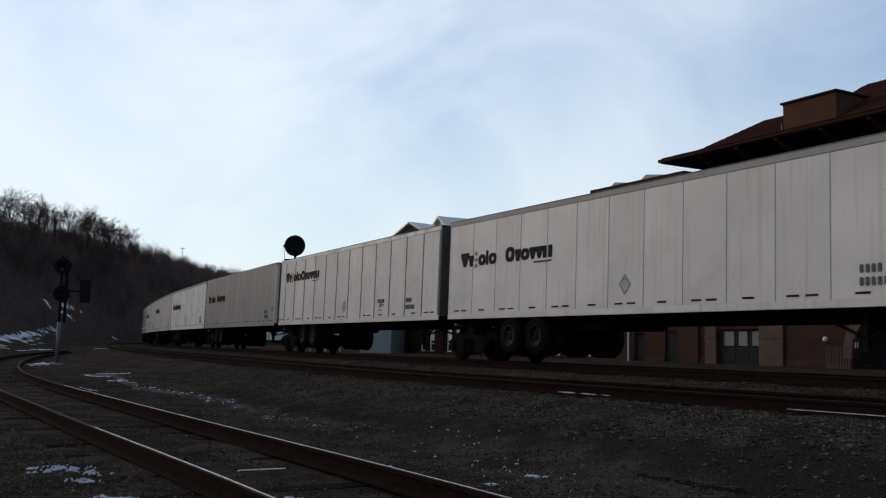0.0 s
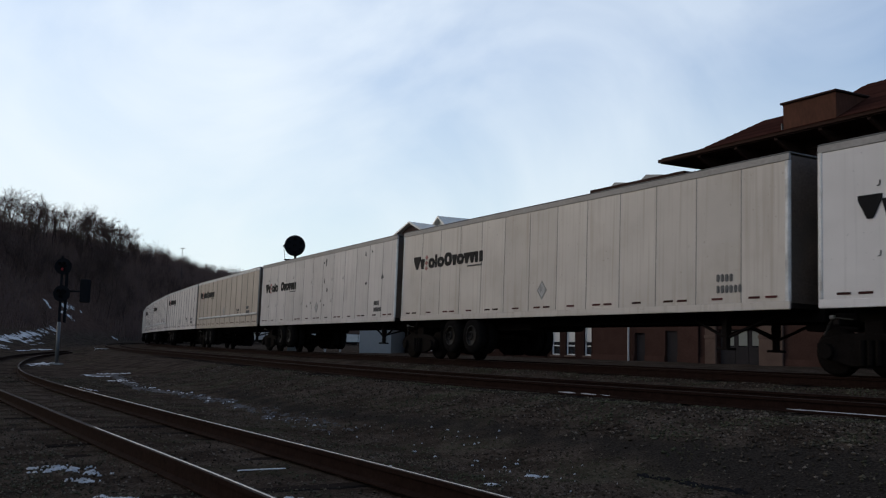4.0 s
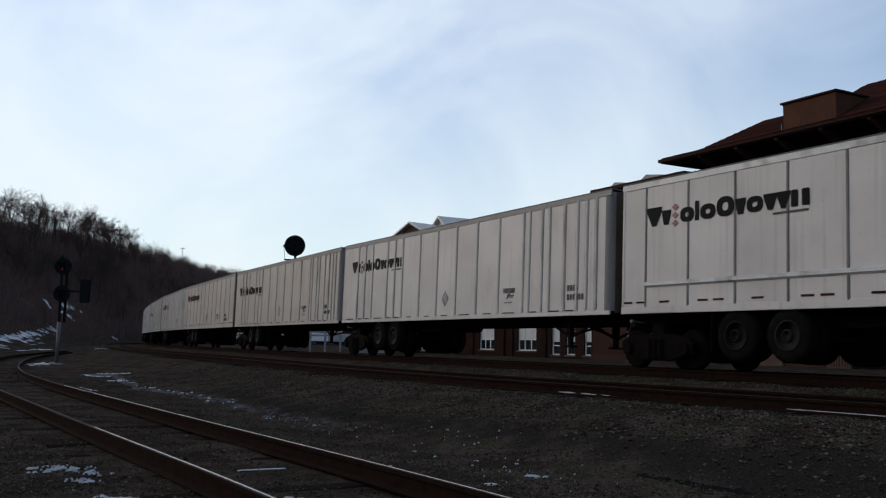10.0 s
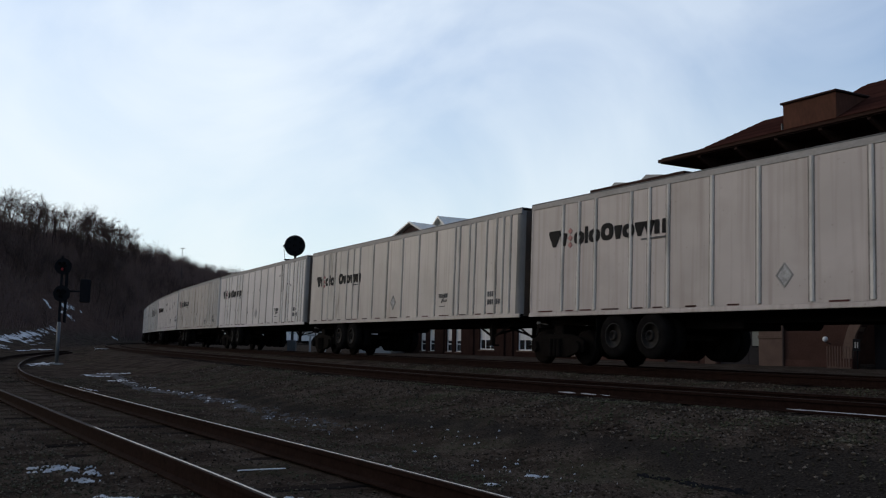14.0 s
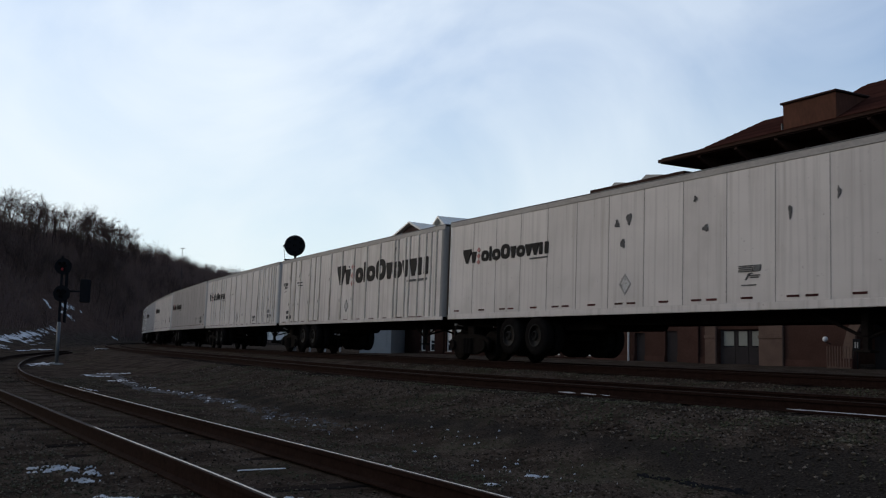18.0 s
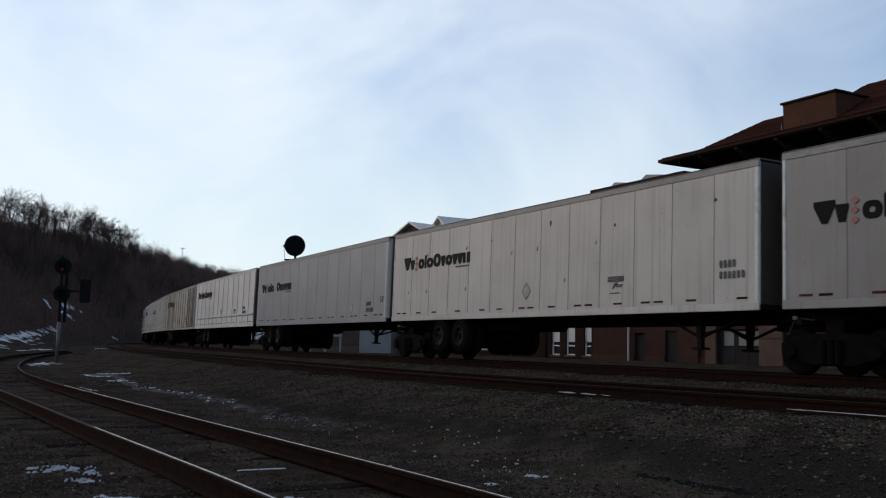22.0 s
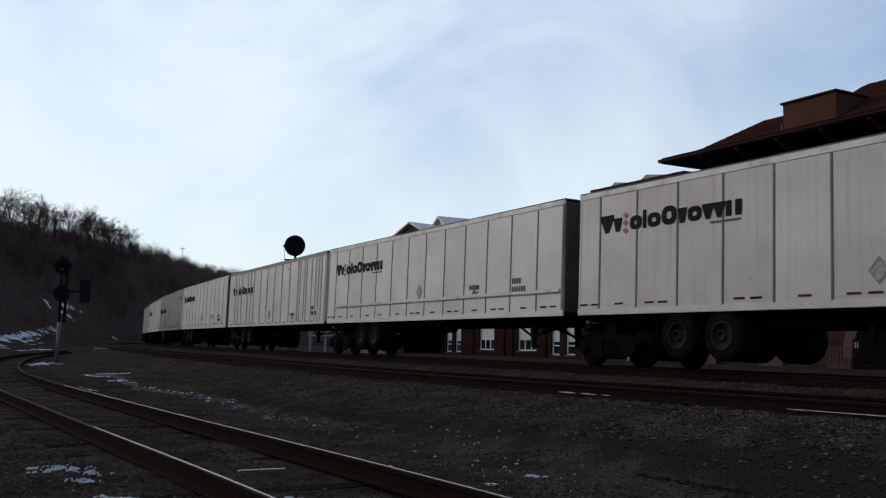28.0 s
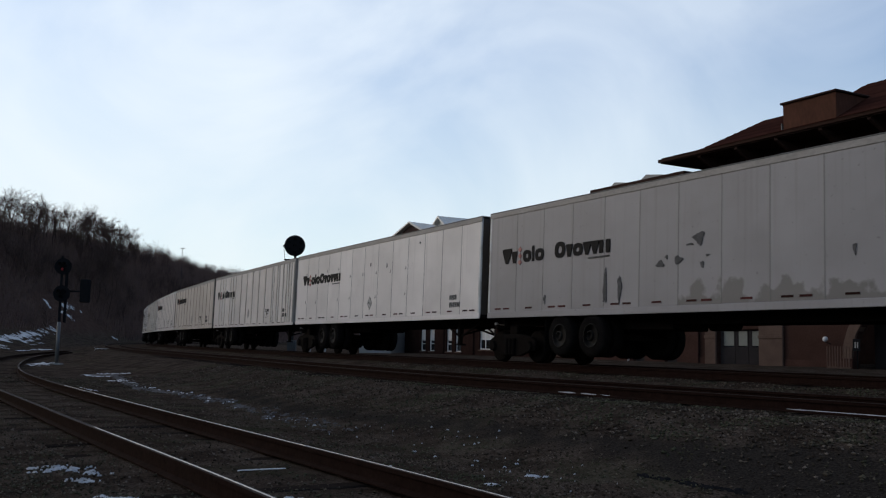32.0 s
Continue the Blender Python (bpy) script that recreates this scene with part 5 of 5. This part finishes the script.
gable_house("roof_house", "larger house with a pale grey metal roof", (-0.2, 96.5, 1.0), -62, 4.6, 9.0, 10.9, 1.6, M_GREYROOF, M_GREYROOF)


def build_shed():
    s = tagged(new("white_shed"), "small white garage behind the tracks", "shed")
    s.matrix_world = pose(-6.2, 72.0, -0.4, 0, 0, -14)
    part("wall", box(bmesh.new(), 0, 2.5, 0, 4, 0, 2.6), M_SHED, s)
    part("roof", box(bmesh.new(), -0.2, 2.7, -0.25, 4.2, 2.602, 2.75, 0.02), M_GREYROOF, s)
    dr = part("door", box(bmesh.new(), 0.9, 2.2, -0.03, -0.003, 0.05, 2.1), M_SHED, s)
    for k in range(4):
        part("panel", box(bmesh.new(), 0.95, 2.15, -0.045, -0.031, 0.1 + k * 0.5, 0.52 + k * 0.5), M_SHED, dr)


build_shed()


def build_guard_rail():
    g = tagged(new("white_guard_rail"), "white two-bar guard rail beside a lane", "guard rail")
    g.matrix_world = pose(-11.0, 78.0, 0.0, 0, 0, -12)
    for z in (0.98, 1.28):
        part("bar", box(bmesh.new(), 0, 3.0, 0, 0.08, z, z + 0.16, 0.02), M_SHED, g)
    for x in (0.2, 1.5, 2.8):
        part("guard_post", box(bmesh.new(), x - 0.07, x + 0.07, 0.082, 0.22, -0.5, 1.45, 0.01), M_SHED, g)


build_guard_rail()


# ------------------------------------------------------------------ signals
def build_disc_signal():
    s = tagged(new("disc_signal"), "tall signal mast with a large black round target", "signal")
    s.location = (-8.98, 57.0, gz_at(-8.98, 57.0))
    z = 6.27 - s.location.z
    part("mast", tube(bmesh.new(), (0, 0.25, 0), (0, 0.25, z + 0.3), 0.085, 0.075), M_IRON, s)
    t = part("target", lathe(bmesh.new(), [(-0.02, 0.60), (-0.03, 0.635), (0.03, 0.635), (0.02, 0.60)], (0, 0, z), "Y", 40), M_BLACK, s)
    for k in range(7):
        if k < 6:
            a = k * math.pi / 3 + 0.5
            c = (math.cos(a) * 0.42, -0.03, z + math.sin(a) * 0.42)
        else:
            c = (0, -0.03, z)
        bm = bmesh.new()
        lathe(bm, [(0.0, 0.085), (-0.02, 0.085), (-0.16, 0.09), (-0.16, 0.075), (-0.03, 0.07)], c, "Y", 12)
        part("lamp_hood", bm, M_BLACK, t)
    part("bracket", prism(bmesh.new(), [(-0.78, z - 0.04), (-0.58, z - 0.10), (-0.50, z + 0.16), (-0.56, z + 0.16)], 0.08, 0.14), M_BLACK, s)
    part("platform", box(bmesh.new(), -0.66, 0.16, 0.05, 0.5, z - 0.86, z - 0.81, 0.01), M_BLACK, s)
    ld = part("ladder", tube(bmesh.new(), (-0.62, 0.3, z - 0.82), (-0.72, 0.3, z - 0.05), 0.016, sides=6), M_IRON, s)
    for k in range(12):
        part("rung", tube(bmesh.new(), (-0.2, 0.42, 0.5 + k * 0.4), (0.2, 0.42, 0.5 + k * 0.4), 0.014, sides=6), M_IRON, ld)
    part("case", box(bmesh.new(), -0.25, 0.25, -0.1, 0.5, 0.0, 0.9, 0.02), M_GALV, s)


build_disc_signal()


def build_mast_signal():
    s = tagged(new("mast_signal"), "trackside signal mast with two black round heads, upper showing red", "signal")
    x, y = -18.95, 47.0
    g = gz_at(x, y)
    s.location = (x, y, g)
    # lower mast is paler than the black upper mast
    part("mast", tube(bmesh.new(), (0, 0, 0), (0, 0, 1.22 - g), 0.09, 0.085, 12), M_GALV, s, "paler grey lower mast", True)
    part("upper_mast", tube(bmesh.new(), (0, 0, 1.22 - g), (0, 0, 4.5 - g), 0.07, 0.06, 10), M_BLACK, s)
    part("base", box(bmesh.new(), -0.25, 0.25, -0.25, 0.25, -0.1, 0.08, 0.02), M_CONCRETE, s)
    for k, z in enumerate((3.97, 2.62)):
        h = part("signal_head", lathe(bmesh.new(), [(-0.03, 0.38), (-0.045, 0.41), (0.03, 0.41), (0.06, 0.25), (0.26, 0.2)], (0.10, -0.13, z - g), "Y", 28), M_BLACK, s)
        for c in ((-0.12, 0.12), (0.12, 0.12), (0.0, -0.14)):
            bm = bmesh.new()
            lathe(bm, [(0.0, 0.09), (-0.16, 0.10), (-0.16, 0.09), (-0.02, 0.075)], (c[0] + 0.10, -0.165, z - g + c[1]), "Y", 12)
            part("visor", bm, M_BLACK, h)
        if k == 0:
            part("lit_lens", lathe(bmesh.new(), [(-0.02, 0.075), (-0.045, 0.03)], (0.10, -0.19, z - g - 0.14), "Y", 12), M_REDLAMP, h, "red signal lens, lit")
    part("ladder", box(bmesh.new(), 0.12, 0.15, 0.15, 0.45, 1.2 - g, 4.2 - g), M_BLACK, s)
    part("side_arm", tube(bmesh.new(), (0, 0.02, 2.75 - g), (1.2, 0.02, 2.75 - g), 0.04, sides=8), M_BLACK, s)
    part("side_head", box(bmesh.new(), 1.0, 1.42, -0.2, 0.2, 2.2 - g, 3.35 - g, 0.05), M_BLACK, s)


build_mast_signal()


def build_light_pole():
    p = tagged(new("light_pole"), "tall slim floodlight pole on the hill", "light pole")
    x, y = -83.0, 300.0
    g = gz_at(x, y)
    p.location = (x, y, g)
    part("pole", tube(bmesh.new(), (0, 0, 0), (0, 0, 29.6 - g), 0.08, 0.06), M_IRON, p)
    part("lamp_bar", box(bmesh.new(), -0.65, 0.65, -0.12, 0.12, 29.52 - g, 29.72 - g, 0.03), M_IRON, p)


build_light_pole()


# ------------------------------------------------------------------ bare trees
def grow_tree(rng, height):
    """Trunk with limbs, and a crown of fine bare twigs."""
    wood, twig = bmesh.new(), bmesh.new()

    def branch(p, way, length, r, depth):
        n = 4 if depth == 0 else 3 if depth < 3 else 2
        a = p
        for k in range(n):
            way = (way + Vector((rng.gauss(0, 0.14), rng.gauss(0, 0.14), 0.04))).normalized()
            b = a + way * (length / n)
            rb = r * (1 - 0.45 / n * (k + 1)) if depth < 3 else r * 0.7
            tube(wood if depth < 2 else twig, a, b, r, rb, 5 if depth < 2 else 3, caps=False)
            if depth < 4 and not (depth == 0 and k < 1):
                for _ in range(3 if depth == 0 and k == n - 1 else 2 if depth < 2 else 1 + (rng.random() < 0.45)):
                    yaw, spread = rng.uniform(0, math.tau), rng.uniform(0.45, 1.0)
                    side = Matrix.Rotation(yaw, 3, way) @ way.orthogonal().normalized()
                    w2 = (way * math.cos(spread) + side * math.sin(spread) + Vector((0, 0, 0.10))).normalized()
                    branch(b, w2, length * rng.uniform(0.42, 0.62), max(rb * 0.55, 0.024), depth + 1)
            a, r = b, rb
    branch(Vector((0, 0, -0.3)), Vector((rng.gauss(0, 0.05), rng.gauss(0, 0.05), 1)).normalized(), height * 0.60, height * 0.011 + 0.05, 0)
    return done("trunk", wood, M_BARK), done("crown", twig, M_TWIG)


TREE_RNG = random.Random(21)
TREE_KINDS = [grow_tree(TREE_RNG, h) for h in (9.0, 10.5, 8.0, 11.0, 7.0)]


def plant(x, y, scale=1.0):
    tr, cr = TREE_RNG.choice(TREE_KINDS)
    t = tagged(new("bare_tree"), "leafless dark winter tree on the wooded hillside", "tree", group="trees on the hill")
    t.location = (x, y, gz_at(x, y) - 0.1)
    t.rotation_euler = (0, 0, TREE_RNG.uniform(0, 6.28))
    t.scale = (scale, scale, scale)
    piece("trunk", tr, t), piece("crown", cr, t)


def wood_on_hill():
    count = 0
    while count < 320:
        y = TREE_RNG.uniform(145, 318) if TREE_RNG.random() < 0.45 else TREE_RNG.uniform(70, 520)
        foot, ridge = float(np.interp(y, HILL_Y, HILL_FOOT)), float(np.interp(y, HILL_Y, HILL_RIDGE))
        u = TREE_RNG.choice((TREE_RNG.uniform(0.12, 0.9), TREE_RNG.uniform(0.5, 0.9), TREE_RNG.uniform(0.86, 1.03)))
        x = foot + (ridge - foot) * u
        if not -0.62 < x / y < -0.14:
            continue
        if u < 0.5 and 155 < y < 200:
            continue
        plant(x, y, TREE_RNG.uniform(0.70, 1.0) * (float(np.interp(y, [150, 200, 260, 300], [0.74, 0.80, 0.92, 1.02])) if x / y < -0.335 else 0.55))
        count += 1


wood_on_hill()


def brush_on_hill():
    """Uncountable thicket between the trees."""
    rng = random.Random(5)
    verts, faces = [], []
    for _ in range(12000):
        y = rng.uniform(60, 600)
        foot, ridge = float(np.interp(y, HILL_Y, HILL_FOOT)), float(np.interp(y, HILL_Y, HILL_RIDGE))
        u_brush = rng.uniform(-0.05, 1.15)
        x = foot + (ridge - foot) * u_brush
        if not -0.66 < x / y < -0.12 or (u_brush < 0.2 and y < 170) or (u_brush < 0.44 and 160 < y < 197) or (u_brush < 0.08):
            continue
        verts.append((x, y)), faces.append((1.0 if u_brush < 0.8 else 0.85) + 0.5 * (y > 330))
    xy = np.array(verts)
    zz = ground_top(xy[:, 0], xy[:, 1])
    tall = faces
    verts, faces = [], []
    for (x, y), z, up in zip(xy, zz, tall):
        for _ in range(5):
            h = rng.uniform(1.2, 3.6) * up * (1.0 + 0.7 * noise.noise((x * 0.16, y * 0.05, 3.0)))
            a, b = rng.gauss(0, 0.8), rng.gauss(0, 0.8)
            dx, dy = rng.gauss(0, 0.5) * h * 0.5, rng.gauss(0, 0.3) * h * 0.5
            w = rng.uniform(0.02, 0.06)
            k = len(verts)
            verts += [(x + a - w, y + b, z - 0.2), (x + a + w, y + b, z - 0.2), (x + a + dx, y + b + dy, z + h), (x + a, y + b + w * 2, z - 0.2)]
            faces += [(k, k + 1, k + 2), (k + 1, k + 3, k + 2), (k + 3, k, k + 2)]
    tagged(new("hillside_brush", raw_mesh("hillside_brush", verts, faces, M_BRUSH)), "dark leafless brush and saplings covering the hillside", "brush", kind="stuff")


brush_on_hill()


# ------------------------------------------------------------------ snow remnants
def snow_patch(a, b, spread, count, size, rng, material=None, label="thin crusted remnant of old snow on the ground", name="snow_patch", level=False, flat=0.035):
    """Ragged scraps of thin crusted snow strewn along a line from a to b."""
    verts, faces = [], []
    ux, uy = b[0] - a[0], b[1] - a[1]
    long = math.hypot(ux, uy) or 1.0
    turn = math.atan2(uy, ux)
    for _ in range(count):
        t, w = rng.random(), rng.gauss(0, 1) * spread
        x, y = a[0] + ux * t - uy / long * w, a[1] + uy * t + ux / long * w
        r = size * rng.lognormvariate(-0.35, 0.6) * (1.0 - 0.65 * t if level else 1.0)
        n = 9
        th = rng.gauss(0, 0.35) + (0.0 if size < 0.04 and not level else turn)
        k = len(verts)
        ct, sn = math.cos(th), math.sin(th)
        high = min(flat, 0.012 + r * 0.05)
        for j in range(n):
            q = j * math.tau / n
            e = rng.uniform(0.45, 1.0)
            px, py = math.cos(q) * r * (1.2 if level else 1.7) * e, math.sin(q) * r * (1.0 if level else 0.7) * e
            verts.append((x + px * ct - py * sn, y + px * sn + py * ct, -0.004))
            px, py = px * 0.55, py * 0.55
            verts.append((x + px * ct - py * sn, y + px * sn + py * ct, high * rng.uniform(0.6, 1.2)))
        for j in range(n):
            i = (j + 1) % n
            faces.append((k + 2 * j, k + 2 * i, k + 2 * i + 1, k + 2 * j + 1))
        faces.append(tuple(k + 2 * j + 1 for j in range(n)))
    v = np.array(verts)
    v[:, 2] += ground_top(v[:, 0], v[:, 1]) + (0.05 if level else 0.010)
    ob = tagged(new(name, raw_mesh(name, v, faces, material or M_SNOW)), label, "snow" if name == "snow_patch" else "stain", kind="stuff")
    if name == "snow_patch":
        tagged(ob, group="snow remnants")


SNOW_RNG = random.Random(11)
snow_patch((2.00, 9.62), (2.72, 8.52), 0.022, 60, 0.042, SNOW_RNG, M_BLACK, "black oily patch soaked into the cinders", "oil_stain")
for a, b, spread, count, size in (((-12.9, 35.0), (-11.3, 33.0), 0.22, 90, 0.10), ((-11.3, 33.0), (-8.0, 25.5), 0.09, 190, 0.06), ((-8.0, 25.5), (-5.76, 22.2), 0.10, 150, 0.045),
                                  ((-5.76, 22.2), (-3.57, 18.4), 0.12, 130, 0.036), ((-3.57, 18.4), (-1.32, 14.2), 0.20, 110, 0.028)):
    snow_patch(a, b, spread, count, size, SNOW_RNG, M_THAW, "dirty grey streak of thawing snow", flat=0.014)
for a, b, spread, count, size in (
        ((-18.3, 42.8), (-20.5, 50.3), 0.18, 40, 0.16), ((-12.85, 34.7), (-11.4, 32.7), 0.05, 40, 0.10), ((-13.0, 35.8), (-11.0, 33.4), 0.05, 34, 0.07), ((-10.3, 30.2), (-9.7, 29.2), 0.08, 14, 0.09), ((-9.7, 29.2), (-5.76, 22.2), 0.10, 30, 0.05), ((-5.76, 22.2), (-3.6, 18.4), 0.16, 20, 0.035),
        ((-3.95, 9.6), (-3.0, 8.75), 0.10, 62, 0.021), ((-3.3, 8.6), (-3.0, 8.4), 0.04, 26, 0.022), ((-2.75, 7.7), (-2.2, 7.5), 0.04, 44, 0.020),
        ((0.92, 9.7), (1.08, 9.66), 0.02, 3, 0.05), ((0.48, 8.92), (0.54, 8.9), 0.01, 2, 0.045), ((-1.25, 7.8), (-1.0, 7.72), 0.04, 6, 0.05), ((-0.75, 9.9), (-0.3, 9.6), 0.06, 9, 0.04),
        ((-2.0, 11.4), (-1.3, 10.9), 0.08, 10, 0.045), ((-3.6, 14.0), (-2.7, 13.0), 0.08, 10, 0.05), ((-9.13, 24.4), (-8.6, 23.7), 0.05, 12, 0.05),
        ((0.1, 11.6), (1.5, 8.7), 0.35, 26, 0.013), ((-1.3, 14.6), (0.4, 12.2), 0.35, 22, 0.014), ((-3.0, 16.8), (-1.2, 14.4), 0.16, 22, 0.014),
        ((-30.5, 76.5), (-26.5, 76.8), 0.25, 16, 0.30)):
    snow_patch(a, b, spread, count, size, SNOW_RNG, flat=0.013)
for a, b, spread, count, size in (
        ((-52.0, 112.0), (-68.0, 166.5), 0.35, 420, 0.42), ((-53.3, 121.0), (-60.3, 143.6), 0.12, 90, 0.26), ((-49, 103), (-38.8, 88.8), 0.45, 200, 0.32),
        ((-50.7, 116.8), (-56, 134), 0.3, 20, 0.45), ((-45, 106), (-40, 95.2), 0.6, 34, 0.4), ((-74.2, 177.0), (-72.8, 176.4), 0.3, 50, 0.22), ((-73.7, 183.8), (-73.9, 190), 0.3, 90, 0.24),
        ((-72.3, 180), (-71.1, 184.6), 0.35, 130, 0.26), ((-73.1, 191.5), (-73.2, 192.5), 0.1, 4, 0.4), ((-65.9, 192), (-65.6, 204), 0.6, 26, 0.8), ((-29.8, 77.6), (-31.0, 84.8), 0.2, 16, 0.25)):
    snow_patch(a, b, spread, count, size, SNOW_RNG, None, "old snow lying along the lane on the hillside", level=True)


def snow_on_rail(y_far, y_near, wide, high):
    """A ragged sliver of snow against the near rail of the second track."""
    path = [mid_at(q, -0.755) for q in np.arange(-40, 40, 0.06)]
    path = [p for p in path if y_near <= p[1] <= y_far]
    verts, faces = [], []
    for i, (x, y, th) in enumerate(path):
        k = min(1.0, i / 3, (len(path) - 1 - i) / 3) * SNOW_RNG.uniform(0.5, 1.0) + 0.02
        for a, b in ((-0.0125, -0.146), (-0.014, -0.1405 + high * k), (-0.020 - wide * 0.6 * k, -0.143 + high * k), (-0.024 - wide * k, -0.150)):
            verts.append((x - math.sin(th) * a, y + math.cos(th) * a, MID_Z + b))
        if i:
            j = 4 * i
            faces += [(j + c, j + c + 1, j + c - 3, j + c - 4) for c in range(3)]
    tagged(new("snow_patch", raw_mesh("snow_patch", verts, faces, M_SNOW)), "thin sliver of snow lying against the rail", "snow", kind="stuff", group="snow remnants")


for far, near, wide, high in ((16.25, 15.85, 0.012, 0.010), (15.8, 15.45, 0.014, 0.008), (15.4, 15.2, 0.010, 0.008), (12.65, 11.3, 0.003, 0.002), (12.55, 12.35, 0.05, 0.005)):
    snow_on_rail(far, near, wide, high)


def build_litter():
    w = tagged(new("wood_strip", done("wood_strip", box(bmesh.new(), -0.235, 0.235, -0.010, 0.010, 0.0, 0.010, 0.003), M_FRAME)), "pale strip of wood lying between the siding rails", "wood")
    w.location, w.rotation_euler = (-1.675, 9.13, SIDING_Z - 0.145), (0, 0, 0.49)

    st = tagged(new("stick", done("stick", tube(bmesh.new(), (0.53, 17.1, -0.37), (0.80, 17.5, -0.34), 0.014, 0.008, 6), M_BARK)), "short dark stick lying on the ballast beside the rail", "stick")
    st.location.z = -0.02


build_litter()


# ------------------------------------------------------------------ loose stones
def scatter_stones():
    rng = np.random.RandomState(3)
    base = np.array([(1, 0, 0), (-1, 0, 0), (0, 1, 0), (0, -1, 0), (0, 0, 1), (0, 0, -1)], float)
    tri = np.array([(0, 2, 4), (2, 1, 4), (1, 3, 4), (3, 0, 4), (2, 0, 5), (1, 2, 5), (3, 1, 5), (0, 3, 5)])
    n = 95000
    depth = 5.5 + 26 * rng.rand(n) ** 1.5
    across = (rng.rand(n) * 1.12 - 0.56) * depth
    x, y = across, depth
    d = signed_off(x, y)
    keep = (d < -1.4)
    keep &= ~((np.abs(d + 4.85) < 0.9) & (rng.rand(n) < 0.6))
    q = siding_off(x, y)
    keep &= ~((np.abs(q - 0.755) < 0.12) | ((q < 1.3) & (rng.rand(n) < 0.55)))
    dark, side = swath_at(x, y)
    keep &= (rng.rand(n) > dark * 0.74) & ~((side < 0) & (rng.rand(n) < 0.25))
    x, y, side = x[keep], y[keep], side[keep]
    z = ground_top(x, y)
    m = len(x)
    size = ((0.009 + 0.020 * rng.rand(m) ** 2) * np.where(side < 0, 0.72, 1.05))[:, None, None]
    jit = base[None] * (0.6 + 0.7 * rng.rand(m, 6, 1)) + rng.normal(0, 0.16, (m, 6, 3))
    ang = rng.rand(m) * 6.28
    c, s = np.cos(ang)[:, None], np.sin(ang)[:, None]
    px = jit[:, :, 0] * c - jit[:, :, 1] * s
    py = jit[:, :, 0] * s + jit[:, :, 1] * c
    v = np.stack([px, py, jit[:, :, 2] * 0.7], -1) * size + np.stack([x, y, z + 0.012], -1)[:, None]
    f = (tri[None] + (np.arange(m) * 6)[:, None, None]).reshape(-1, 3)
    me = raw_mesh("loose_ballast", v.reshape(-1, 3), f, M_STONES)
    tagged(new("loose_ballast", me), "scattered loose ballast stones over the yard", "ballast", kind="stuff")


def stones_material():
    m = bpy.data.materials.new("loose_ballast_stone")
    m.use_nodes = True
    n, l = m.node_tree.nodes, m.node_tree.links
    b = n["Principled BSDF"]
    b.inputs["Roughness"].default_value, b.inputs["Specular IOR Level"].default_value = 1.0, 0.0
    g, r = n.new("ShaderNodeNewGeometry"), n.new("ShaderNodeValToRGB")
    r.color_ramp.elements[0].color, r.color_ramp.elements[1].color = (0.02163, 0.0157, 0.01196, 1), (0.1493, 0.118, 0.09476, 1)
    e = r.color_ramp.elements.new(0.7)
    e.color = (0.05974, 0.047, 0.03634, 1)
    l.new(g.outputs["Random Per Island"], r.inputs["Fac"])
    tc, weeds, where, mx = n.new("ShaderNodeTexCoord"), n.new("ShaderNodeTexNoise"), n.new("ShaderNodeMapRange"), n.new("ShaderNodeMix")
    weeds.inputs["Scale"].default_value, weeds.inputs["Detail"].default_value = 1.1, 4.0
    where.inputs["From Min"].default_value, where.inputs["From Max"].default_value, where.inputs["To Max"].default_value = 0.42, 0.72, 0.75
    mx.data_type = "RGBA"
    mx.inputs[7].default_value = (0.060, 0.066, 0.037, 1)
    l.new(tc.outputs["Object"], weeds.inputs["Vector"]), l.new(weeds.outputs["Fac"], where.inputs["Value"])
    l.new(where.outputs["Result"], mx.inputs[0]), l.new(r.outputs["Color"], mx.inputs[6])
    l.new(mx.outputs[2], b.inputs["Base Color"])
    return m


M_STONES = stones_material()
scatter_stones()

motions()
